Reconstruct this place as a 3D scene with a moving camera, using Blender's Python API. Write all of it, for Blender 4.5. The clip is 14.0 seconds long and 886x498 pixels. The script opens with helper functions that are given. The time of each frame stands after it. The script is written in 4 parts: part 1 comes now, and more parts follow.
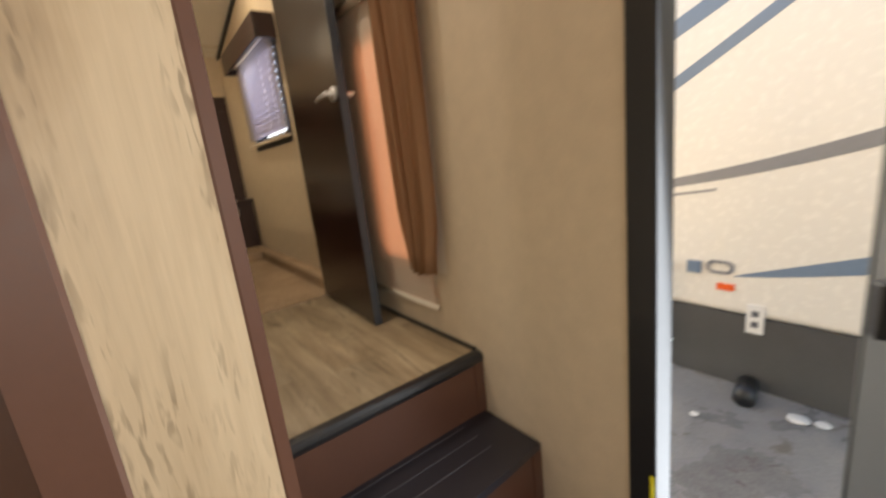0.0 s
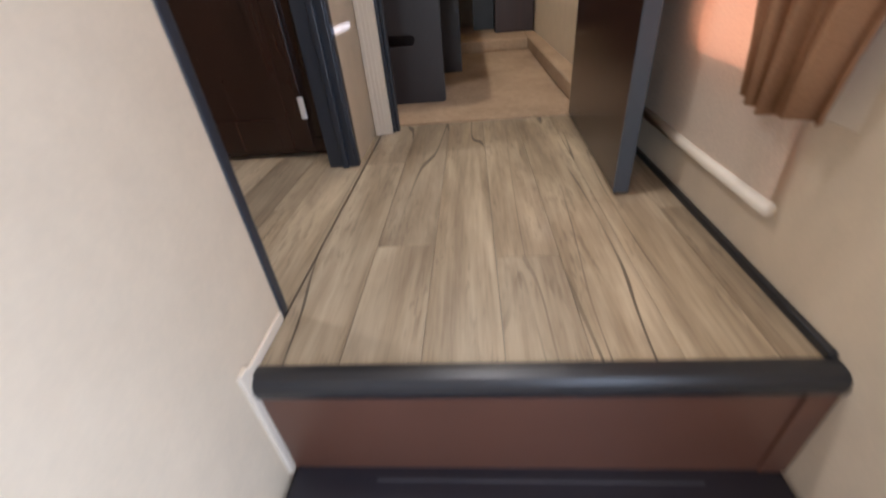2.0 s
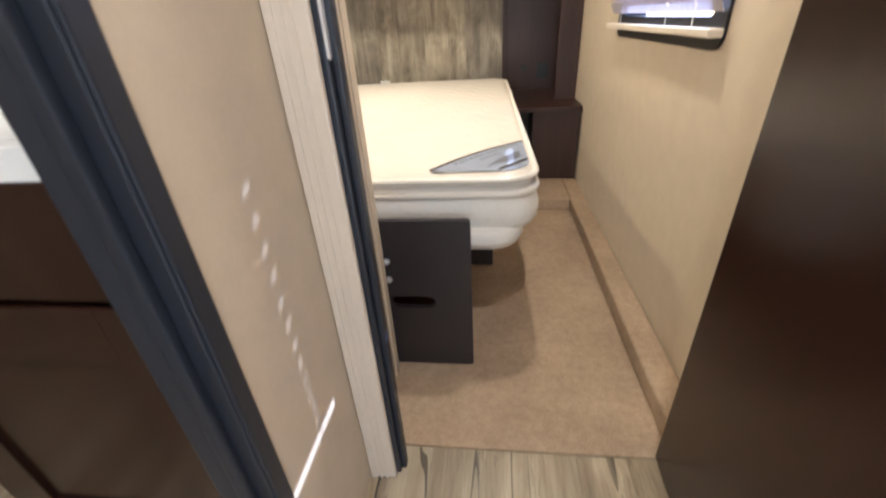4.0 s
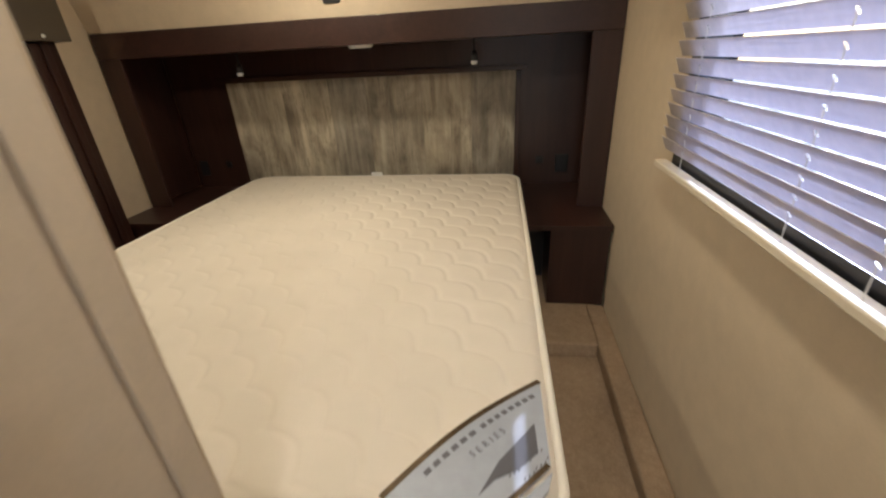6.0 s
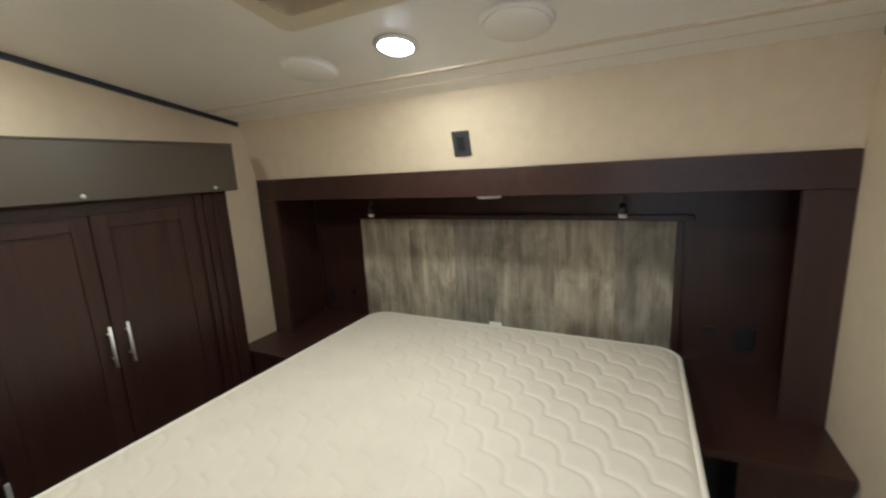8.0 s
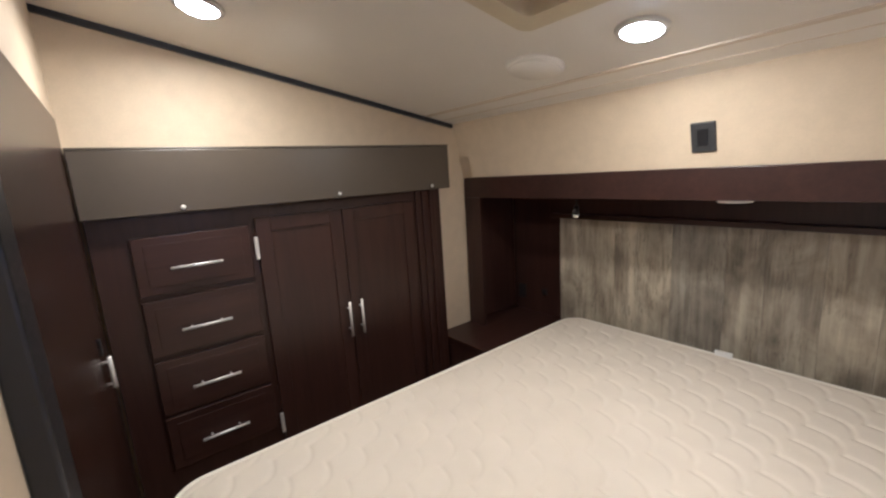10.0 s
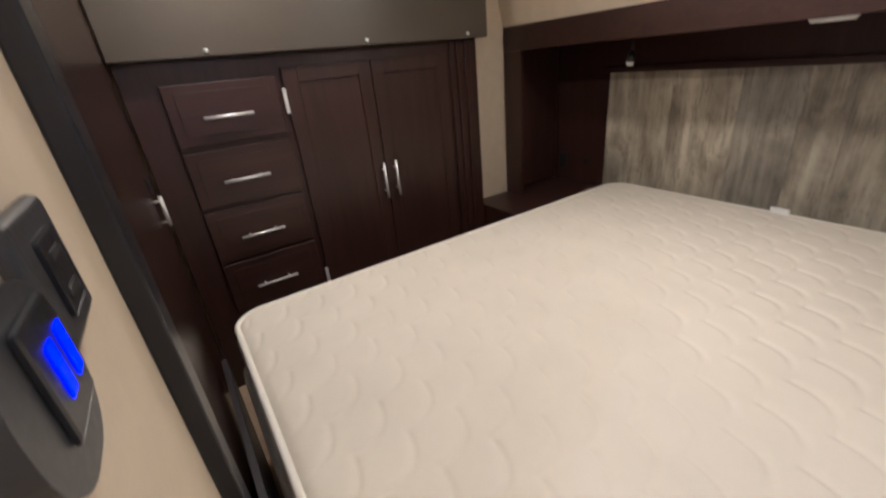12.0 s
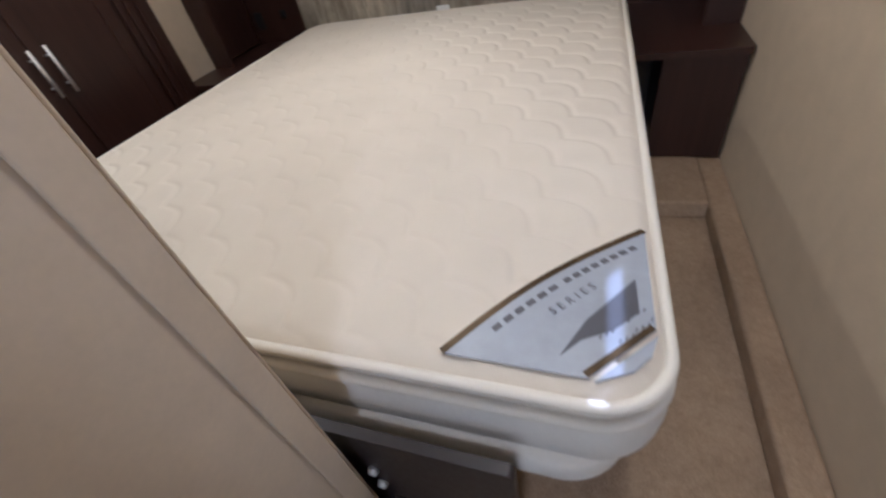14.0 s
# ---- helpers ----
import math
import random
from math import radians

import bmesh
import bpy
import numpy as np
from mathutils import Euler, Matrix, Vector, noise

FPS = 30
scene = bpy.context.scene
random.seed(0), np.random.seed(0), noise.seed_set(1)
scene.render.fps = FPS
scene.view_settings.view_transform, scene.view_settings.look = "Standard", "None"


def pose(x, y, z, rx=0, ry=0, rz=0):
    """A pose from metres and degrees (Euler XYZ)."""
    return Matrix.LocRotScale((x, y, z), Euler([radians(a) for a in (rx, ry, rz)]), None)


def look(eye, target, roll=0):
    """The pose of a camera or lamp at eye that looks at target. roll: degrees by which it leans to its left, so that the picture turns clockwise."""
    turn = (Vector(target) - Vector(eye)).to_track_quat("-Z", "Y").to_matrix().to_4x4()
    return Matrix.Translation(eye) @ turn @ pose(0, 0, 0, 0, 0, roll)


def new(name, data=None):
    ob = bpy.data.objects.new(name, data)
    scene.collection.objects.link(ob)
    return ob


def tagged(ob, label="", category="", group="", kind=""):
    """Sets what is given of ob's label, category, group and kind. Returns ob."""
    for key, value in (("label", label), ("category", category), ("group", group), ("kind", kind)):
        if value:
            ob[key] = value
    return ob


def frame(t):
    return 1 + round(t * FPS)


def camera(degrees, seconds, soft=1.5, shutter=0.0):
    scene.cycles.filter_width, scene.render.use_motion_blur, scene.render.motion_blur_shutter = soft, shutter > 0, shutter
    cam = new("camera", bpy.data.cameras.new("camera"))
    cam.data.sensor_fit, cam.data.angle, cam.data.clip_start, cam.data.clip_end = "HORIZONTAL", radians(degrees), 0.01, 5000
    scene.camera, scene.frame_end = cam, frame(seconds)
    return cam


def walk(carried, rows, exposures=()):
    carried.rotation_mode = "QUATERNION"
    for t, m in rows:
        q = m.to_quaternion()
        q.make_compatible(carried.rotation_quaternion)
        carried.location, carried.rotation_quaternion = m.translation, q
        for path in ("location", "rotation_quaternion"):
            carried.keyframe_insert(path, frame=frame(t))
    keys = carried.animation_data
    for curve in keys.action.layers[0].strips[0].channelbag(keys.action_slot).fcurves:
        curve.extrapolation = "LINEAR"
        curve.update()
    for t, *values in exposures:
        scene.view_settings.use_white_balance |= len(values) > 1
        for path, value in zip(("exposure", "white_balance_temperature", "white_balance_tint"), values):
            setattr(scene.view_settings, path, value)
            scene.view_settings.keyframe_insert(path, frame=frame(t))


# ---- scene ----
cam = camera(94.9, 14.0, soft=2.2, shutter=0.4)
PATH = [
    (0, (-0.894, -1.071, 0.718), (0.251, 0.509, 0.281), -6.5),
    (0.5, (-0.71, -0.948, 0.579), (-0.163, 0.808, -0.205), -8.6),
    (1, (-0.551, -0.84, 0.451), (-0.454, 0.859, -0.6), -8.7),
    (1.5, (-0.497, -0.614, 0.417), (-0.585, 1.016, -0.739), -7.4),
    (2, (-0.484, -0.384, 0.484), (-0.661, 1.268, -0.629), -5.7),
    (2.5, (-0.468, -0.07, 0.623), (-0.716, 1.595, -0.456), -4.5),
    (3, (-0.483, 0.157, 0.812), (-0.757, 1.856, -0.208), -4.6),
    (3.5, (-0.517, 0.379, 0.872), (-0.76, 2.097, -0.122), -3.6),
    (4, (-0.55, 0.519, 1.032), (-0.782, 2.246, 0.05), -3.7),
    (6.5, (-0.524, 1.367, 1.319), (-0.874, 3.185, 0.562), -2.6),
    (7, (-0.562, 1.457, 1.347), (-1.028, 3.304, 0.736), -2.3),
    (7.5, (-0.574, 1.549, 1.442), (-1.232, 3.373, 0.954), -2.6),
    (8, (-0.595, 1.652, 1.503), (-1.486, 3.401, 1.121), -3.1),
    (8.5, (-0.648, 1.678, 1.546), (-1.774, 3.301, 1.232), -3.8),
    (9, (-0.715, 1.644, 1.556), (-2.031, 3.125, 1.285), -4.1),
    (11.5, (-0.748, 1.61, 1.434), (-2.398, 2.542, 0.796), -4.7),
    (12, (-0.741, 1.599, 1.363), (-2.283, 2.559, 0.526), -5.8),
    (12.5, (-0.7, 1.559, 1.281), (-2.08, 2.596, 0.27), -7.2),
    (13, (-0.661, 1.505, 1.214), (-1.805, 2.675, 0.063), -8.9),
    (13.5, (-0.597, 1.421, 1.172), (-1.469, 2.714, -0.08), -10.7),
    (14, (-0.546, 1.341, 1.15), (-1.178, 2.696, -0.178), -12.7),
]
walk(cam, [(t, look(eye, target, roll)) for t, eye, target, roll in PATH],
     exposures=[(0, 1.75, 7200, 12), (0.5, 1.75, 6300, 11), (1, 2.10, 6000, 15), (2, 2.45, 5700, 15), (3, 2.8, 5800, 10), (4, 2.9, 5600, 10), (6.5, 1.82, 6350, 7),
                (7, 1.87, 6800, 2), (7.5, 1.90, 7300, 1), (8, 2.15, 5000, 1), (8.5, 2.25, 5300, 10), (9, 2.27, 5100, 13), (11.5, 2.05, 5300, 16),
                (12.5, 2.12, 5100, 14), (14, 1.97, 4950, 14)])

# ---- world, sun, large lights ----
world = bpy.data.worlds.new("sky")
scene.world = world
world.use_nodes = True
wn = world.node_tree
sky = wn.nodes.new("ShaderNodeTexSky")
sky.sky_type, sky.sun_disc = "NISHITA", False
sky.sun_elevation, sky.sun_rotation = radians(25.6), radians(39.8)
wn.links.new(sky.outputs[0], wn.nodes["Background"].inputs[0])
wn.nodes["Background"].inputs[1].default_value = 0.15
sun = new("sun", bpy.data.lights.new("sun", "SUN"))
sun.data.energy, sun.data.angle, sun.data.color = 5.0, radians(0.5), (1.0, 0.95, 0.86)
sun.matrix_world = look((10.0, 12.0, 7.47), (0, 0, 0))


def window_light(name, at, to, w, h, power, color=(0.82, 0.9, 1.0)):
    """Sky light in a window's opening."""
    lamp = new(name, bpy.data.lights.new(name, "AREA"))
    lamp.data.shape, lamp.data.size, lamp.data.size_y = "RECTANGLE", w, h
    lamp.data.energy, lamp.data.color = power, color
    lamp.matrix_world = look(at, to)
    return lamp


def puck_light(name, at, power, color=(1.0, 0.84, 0.60), size=0.1):
    lamp = new(name, bpy.data.lights.new(name, "AREA"))
    lamp.data.shape, lamp.data.size = "DISK", size
    lamp.data.energy, lamp.data.color = power, color
    lamp.matrix_world = look(at, (at[0], at[1] + 0.001, at[2] - 1))
    return lamp


def roof(y):
    """Height of the bedroom ceiling, which falls towards the front."""
    return 1.83 + 0.19 * (3.314 - y)


window_light("daylight_entry", (0.10, -0.97, 0.35), (-2, -0.9, 0.0), 0.6, 1.7, 7.0, (0.76, 0.87, 1.0))
# Fill through an invented rear opening; brightens the wood panel by the stairs.
window_light("daylight_living", (-1.25, -4.16, 0.75), (-1.0, 0, 0.5), 1.3, 1.0, 8.0, (0.95, 0.93, 0.92))
window_light("daylight_bedroom", (0.075, 2.12, 1.3), (-2, 2.0, 1.0), 0.75, 0.5, 1.25)
window_light("daylight_hall", (0.006, 0.45, 0.772), (-2, 0.45, 0.772), 0.36, 0.895, 0.38)
puck_light("bulb_front", (-1.35, 2.876, roof(2.876) - 0.035), 1.95)
puck_light("bulb_slide", (-2.26, 1.918, roof(1.918) - 0.035), 2.25)
puck_light("bulb_foot", (-0.45, 1.918, roof(1.918) - 0.035), 1.75)
# Added fill lamps, out of view; the bath one replaces skylight daylight.
puck_light("bulb_bath", (-1.7, 0.55, 2.20), 2.4, (1.0, 0.93, 0.84))
puck_light("bulb_hall", (-0.45, 0.45, 2.22), 2.0, (1.0, 0.93, 0.84))
puck_light("bulb_living", (-1.5, -1.9, 2.20), 1.9, (1.0, 0.72, 0.46))

# ---- materials ----


def node_mat(name, rough=0.5, metal=0.0, spec=0.5):
    m = bpy.data.materials.new(name)
    m.use_nodes = True
    b = m.node_tree.nodes["Principled BSDF"]
    b.inputs["Roughness"].default_value = rough
    b.inputs["Metallic"].default_value = metal
    b.inputs["Specular IOR Level"].default_value = spec
    return m, m.node_tree, b


def coords(nt, scale=(1, 1, 1), shift=False):
    """World-size coordinates, moved at random from object to object when shift is set."""
    tc, mp = nt.nodes.new("ShaderNodeTexCoord"), nt.nodes.new("ShaderNodeMapping")
    mp.inputs["Scale"].default_value = scale
    nt.links.new(tc.outputs["Object"], mp.inputs["Vector"])
    if shift:
        oi, mul = nt.nodes.new("ShaderNodeObjectInfo"), nt.nodes.new("ShaderNodeMath")
        mul.operation = "MULTIPLY"
        mul.inputs[1].default_value = 37.0
        nt.links.new(oi.outputs["Random"], mul.inputs[0])
        nt.links.new(mul.outputs[0], mp.inputs["Location"])
    return mp.outputs["Vector"]


def noise_tex(nt, vec, scale, detail=4.0, rough=0.55, distort=0.0):
    n = nt.nodes.new("ShaderNodeTexNoise")
    n.inputs["Scale"].default_value, n.inputs["Detail"].default_value = scale, detail
    n.inputs["Roughness"].default_value, n.inputs["Distortion"].default_value = rough, distort
    nt.links.new(vec, n.inputs["Vector"])
    return n.outputs["Fac"]


def ramp(nt, fac, stops):
    r = nt.nodes.new("ShaderNodeValToRGB")
    e = r.color_ramp.elements
    while len(e) < len(stops):
        e.new(0.5)
    for k, (p, c) in enumerate(stops):
        e[k].position, e[k].color = p, (*c, 1)
    nt.links.new(fac, r.inputs[0])
    return r.outputs["Color"]


def mix(nt, a, b, fac, mode="MIX"):
    n = nt.nodes.new("ShaderNodeMix")
    n.data_type, n.blend_type = "RGBA", mode
    for sock, v in ((n.inputs[6], a), (n.inputs[7], b), (n.inputs[0], fac)):
        if isinstance(v, (int, float)):
            sock.default_value = v
        elif isinstance(v, tuple):
            sock.default_value = (*v, 1)
        else:
            nt.links.new(v, sock)
    return n.outputs[2]


def bump(nt, b, height, strength, dist=0.002):
    n = nt.nodes.new("ShaderNodeBump")
    n.inputs["Strength"].default_value, n.inputs["Distance"].default_value = strength, dist
    nt.links.new(height, n.inputs["Height"])
    nt.links.new(n.outputs[0], b.inputs["Normal"])


def plain(name, color, rough=0.5, metal=0.0, grain=60, vary=0.12, relief=0.15, dist=0.001, stain=3.0):
    """A painted or moulded surface, mottled at two scales."""
    m, nt, b = node_mat(name, rough, metal)
    v = coords(nt)
    lo, hi = tuple(c * (1 - vary) for c in color), tuple(min(1, c * (1 + vary)) for c in color)
    big = ramp(nt, noise_tex(nt, v, stain, 3), [(0.3, lo), (0.7, hi)])
    fine = noise_tex(nt, v, grain, 3)
    col = mix(nt, big, ramp(nt, fine, [(0.3, lo), (0.7, hi)]), 0.4)
    nt.links.new(col, b.inputs["Base Color"])
    r = nt.nodes.new("ShaderNodeMapRange")
    r.inputs["To Min"].default_value, r.inputs["To Max"].default_value = max(0.02, rough - 0.08), min(1, rough + 0.1)
    nt.links.new(fine, r.inputs["Value"])
    nt.links.new(r.outputs[0], b.inputs["Roughness"])
    if relief:
        bump(nt, b, fine, relief, dist)
    return m


def grained(name, dark, mid, light, along="y", rough=0.45, fine=1.0, shift=True, relief=0.25):
    """Wood grain that runs along one axis."""
    m, nt, b = node_mat(name, rough)
    long = {"x": (0.06, 1, 1), "y": (1, 0.06, 1), "z": (1, 1, 0.06)}[along]
    v = coords(nt, long, shift)
    a = noise_tex(nt, v, 30 * fine, 6, 0.62, 0.6)
    w = noise_tex(nt, coords(nt, tuple(c * 0.8 for c in long), shift), 9 * fine, 3, 0.5, 0.4)
    base = ramp(nt, w, [(0.28, dark), (0.5, mid), (0.72, light)])
    col = mix(nt, base, ramp(nt, a, [(0.35, dark), (0.62, light)]), 0.42)
    if shift:
        oi = nt.nodes.new("ShaderNodeObjectInfo")
        col = mix(nt, col, ramp(nt, oi.outputs["Random"], [(0, (0.78, 0.78, 0.78)), (1, (1.1, 1.08, 1.04))]), 0.75, "MULTIPLY")
    nt.links.new(col, b.inputs["Base Color"])
    bump(nt, b, a, relief, 0.001)
    return m


def board(name, dark, mid, light, along="y", rough=0.45, cloud=4.0, cloud_long=0.3, streak=0.3, grain=0.22, crack=0.0, fleck=0.0, vary=0.6):
    """Printed wood: cloudy patches, soft streaks, fine grain, and wandering cracks or short flecks."""
    m, nt, b = node_mat(name, rough)

    def along_vec(f, sc=1.0):
        return coords(nt, tuple(sc * (f if a == along else 1) for a in "xyz"), True)

    base = ramp(nt, noise_tex(nt, along_vec(cloud_long), cloud, 5, 0.6, 0.5), [(0.36, dark), (0.49, mid), (0.63, light)])
    soft = noise_tex(nt, along_vec(0.07), 22, 4, 0.55, 0.8)
    col = mix(nt, base, ramp(nt, soft, [(0.36, dark), (0.5, mid), (0.64, light)]), streak)
    fine = noise_tex(nt, along_vec(0.045), 130, 3, 0.6)
    col = mix(nt, col, ramp(nt, fine, [(0.30, tuple(q * 0.75 for q in dark)), (0.6, light)]), grain)
    oi = nt.nodes.new("ShaderNodeObjectInfo")
    col = mix(nt, col, ramp(nt, oi.outputs["Random"], [(0, (0.74, 0.74, 0.75)), (0.5, (1.0, 0.98, 0.94)), (1, (1.12, 1.10, 1.07))]), vary, "MULTIPLY")
    if crack:
        c = noise_tex(nt, along_vec(0.07), 8, 1.5, 0.45, 0.2)
        away = nt.nodes.new("ShaderNodeMath")
        away.operation, away.inputs[1].default_value = "COMPARE", 0.5
        away.inputs[2].default_value = 0.0055
        nt.links.new(c, away.inputs[0])
        gate = ramp(nt, noise_tex(nt, along_vec(0.2), 6, 2), [(0.46, (0, 0, 0)), (0.58, (crack, crack, crack))])
        col = mix(nt, col, tuple(q * 0.3 for q in dark), mix(nt, away.outputs[0], gate, 1.0, "MULTIPLY"))
    if fleck:
        f = ramp(nt, noise_tex(nt, along_vec(0.13), 130, 2, 0.5, 0.6), [(0.53, (0, 0, 0)), (0.62, (fleck, fleck, fleck))])
        gate = ramp(nt, noise_tex(nt, along_vec(0.35), 11, 3), [(0.46, (0, 0, 0)), (0.58, (1, 1, 1))])
        col = mix(nt, col, tuple(q * 0.5 for q in dark), mix(nt, f, gate, 1.0, "MULTIPLY"))
    nt.links.new(col, b.inputs["Base Color"])
    nt.links.new(ramp(nt, soft, [(0.3, (rough - 0.08,) * 3), (0.7, (rough + 0.12,) * 3)]), b.inputs["Roughness"])
    bump(nt, b, fine, 0.12, 0.001)
    return m


M_WALL = plain("wallpaper", (0.60, 0.495, 0.36), 0.62, grain=140, vary=0.065, relief=0.2, stain=16)
M_CEIL = plain("ceiling_panel", (0.80, 0.76, 0.69), 0.42, grain=200, vary=0.03, relief=0.08)
M_BROWN = grained("espresso_laminate", (0.022, 0.0085, 0.006), (0.033, 0.013, 0.0095), (0.046, 0.019, 0.014), "z", 0.38, 1.6, shift=False, relief=0.1)
M_BROWN_X = grained("espresso_laminate_level", (0.022, 0.0085, 0.006), (0.033, 0.013, 0.0095), (0.046, 0.019, 0.014), "y", 0.38, 1.6, shift=False, relief=0.1)
M_DOOR = grained("dark_door_laminate", (0.013, 0.005, 0.003), (0.022, 0.0083, 0.005), (0.032, 0.0125, 0.008), "z", 0.26, 1.2, shift=False, relief=0.06)
M_RISER = plain("riser_vinyl", (0.088, 0.038, 0.024), 0.4, grain=90, vary=0.12, relief=0.08)
M_CORNER = plain("brown_corner_trim", (0.115, 0.05, 0.032), 0.42, grain=90, vary=0.1, relief=0.05)
M_TREAD = plain("black_tread_plastic", (0.020, 0.018, 0.024), 0.36, grain=300, vary=0.2, relief=0.25)
M_RIB = plain("worn_rib_plastic", (0.055, 0.052, 0.06), 0.4, grain=200, vary=0.25)
M_TRIM = plain("charcoal_trim", (0.020, 0.025, 0.035), 0.4, grain=120, vary=0.15, relief=0.06)
M_EDGE = plain("grey_edge_band", (0.048, 0.056, 0.070), 0.36, grain=120, vary=0.1, relief=0.05)
M_CASING = plain("cream_casing", (0.66, 0.575, 0.46), 0.45, grain=80, vary=0.05, relief=0.08)
M_PLANK = board("weathered_plank_vinyl", (0.145, 0.103, 0.063), (0.315, 0.242, 0.156), (0.51, 0.42, 0.295), "y", 0.36, 6.0, 0.22, 0.42, 0.16, 0.85, 0.3, 0.7)
M_PANEL = board("rustic_wall_panel", (0.31, 0.215, 0.125), (0.49, 0.37, 0.235), (0.60, 0.475, 0.32), "z", 0.5, 6.0, 0.3, 0.25, 0.14, 0.0, 0.6, 0.1)
M_HEAD = board("barnwood_panel", (0.125, 0.104, 0.080), (0.31, 0.268, 0.208), (0.53, 0.475, 0.375), "z", 0.5, 7.0, 0.5, 0.38, 0.12, 0.0, 0.35, 1.0)
M_FOOT = plain("foot_panel_laminate", (0.026, 0.020, 0.021), 0.42, grain=120, vary=0.15, relief=0.06)
M_VALANCE = plain("grey_brown_fascia", (0.078, 0.062, 0.046), 0.36, grain=60, vary=0.06, relief=0.04)
M_STEEL = plain("brushed_nickel", (0.80, 0.78, 0.76), 0.36, 0.55, grain=250, vary=0.06, relief=0.03)
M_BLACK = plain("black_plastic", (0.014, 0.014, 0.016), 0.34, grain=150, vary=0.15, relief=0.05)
M_PLATE = plain("charcoal_plate", (0.040, 0.040, 0.042), 0.38, grain=150, vary=0.12, relief=0.05)
M_WHITE = plain("white_plastic", (0.74, 0.73, 0.70), 0.35, grain=100, vary=0.04, relief=0.04)
M_SINK = plain("moulded_basin", (0.78, 0.77, 0.72), 0.22, grain=60, vary=0.03, relief=0.02)
M_VENT = plain("almond_vent_plastic", (0.66, 0.58, 0.42), 0.4, grain=60, vary=0.06, relief=0.05)
M_YELLOW = plain("yellow_tape", (0.80, 0.72, 0.03), 0.45, grain=60, vary=0.05)
M_TICKING = plain("mattress_ticking", (0.68, 0.61, 0.51), 0.75, grain=420, vary=0.05, relief=0.35, dist=0.0015, stain=5)
M_PIPING = plain("mattress_piping", (0.76, 0.71, 0.62), 0.6, grain=300, vary=0.05, relief=0.2)
M_BORDER = plain("mattress_border", (0.74, 0.70, 0.63), 0.6, grain=90, vary=0.05, relief=0.3, dist=0.003)
M_LABEL = plain("silver_satin", (0.50, 0.54, 0.62), 0.22, 0.35, grain=40, vary=0.12, relief=0.1)
M_GOLD = plain("bronze_ribbon", (0.17, 0.12, 0.07), 0.22, 0.7, grain=30, vary=0.3)
M_INK = plain("label_ink", (0.085, 0.085, 0.10), 0.5, grain=90, vary=0.1, relief=0)
M_ORANGE = plain("amber_lens", (0.85, 0.12, 0.02), 0.2, grain=60, vary=0.05)
M_SHELL = plain("trailer_gelcoat", (0.78, 0.74, 0.66), 0.25, grain=20, vary=0.03, relief=0.03, stain=0.8)
M_STRIPE = plain("grey_decal", (0.22, 0.22, 0.23), 0.3, grain=30, vary=0.08, relief=0)
M_STRIPE_B = plain("blue_grey_decal", (0.16, 0.22, 0.30), 0.3, grain=30, vary=0.08, relief=0)
M_SKIRT = plain("charcoal_skirt", (0.075, 0.072, 0.07), 0.5, grain=30, vary=0.12)
M_LEAF = plain("entry_door_skin", (0.11, 0.12, 0.125), 0.4, grain=60, vary=0.06)
M_DECK = plain("grey_rv_skin", (0.6, 0.58, 0.54), 0.4)


def glass():
    """Dark-tinted vehicle glass: daylight passes dimmed, the surface mirrors at a slant."""
    m = bpy.data.materials.new("tinted_window_glass")
    m.use_nodes = True
    nt = m.node_tree
    nt.nodes.remove(nt.nodes["Principled BSDF"])
    clear, gloss = nt.nodes.new("ShaderNodeBsdfTransparent"), nt.nodes.new("ShaderNodeBsdfGlossy")
    clear.inputs["Color"].default_value = (0.56, 0.59, 0.69, 1)
    gloss.inputs["Roughness"].default_value = 0.03
    mx = nt.nodes.new("ShaderNodeMixShader")
    mx.inputs[0].default_value = 0.05
    nt.links.new(clear.outputs[0], mx.inputs[1])
    nt.links.new(gloss.outputs[0], mx.inputs[2])
    nt.links.new(mx.outputs[0], nt.nodes["Material Output"].inputs["Surface"])
    return m


def cloth(name, face, through_color, share, rough=0.8, grain=260):
    """Woven cloth that lets some daylight through."""
    m, nt, b = node_mat(name, rough, spec=0.15)
    v = coords(nt)
    n = noise_tex(nt, v, grain, 3)
    col = ramp(nt, n, [(0.3, tuple(c * 0.85 for c in face)), (0.7, tuple(c * 1.1 for c in face))])
    nt.links.new(col, b.inputs["Base Color"])
    bump(nt, b, n, 0.25, 0.001)
    tr, mx = nt.nodes.new("ShaderNodeBsdfTranslucent"), nt.nodes.new("ShaderNodeMixShader")
    tr.inputs["Color"].default_value = (*through_color, 1)
    mx.inputs[0].default_value = share
    nt.links.new(b.outputs[0], mx.inputs[1])
    nt.links.new(tr.outputs[0], mx.inputs[2])
    nt.links.new(mx.outputs[0], nt.nodes["Material Output"].inputs["Surface"])
    return m


def glow(name, color, strength):
    m = bpy.data.materials.new(name)
    m.use_nodes = True
    b = m.node_tree.nodes["Principled BSDF"]
    b.inputs["Base Color"].default_value = (*color, 1)
    b.inputs["Emission Color"].default_value = (*color, 1)
    b.inputs["Emission Strength"].default_value = strength
    return m


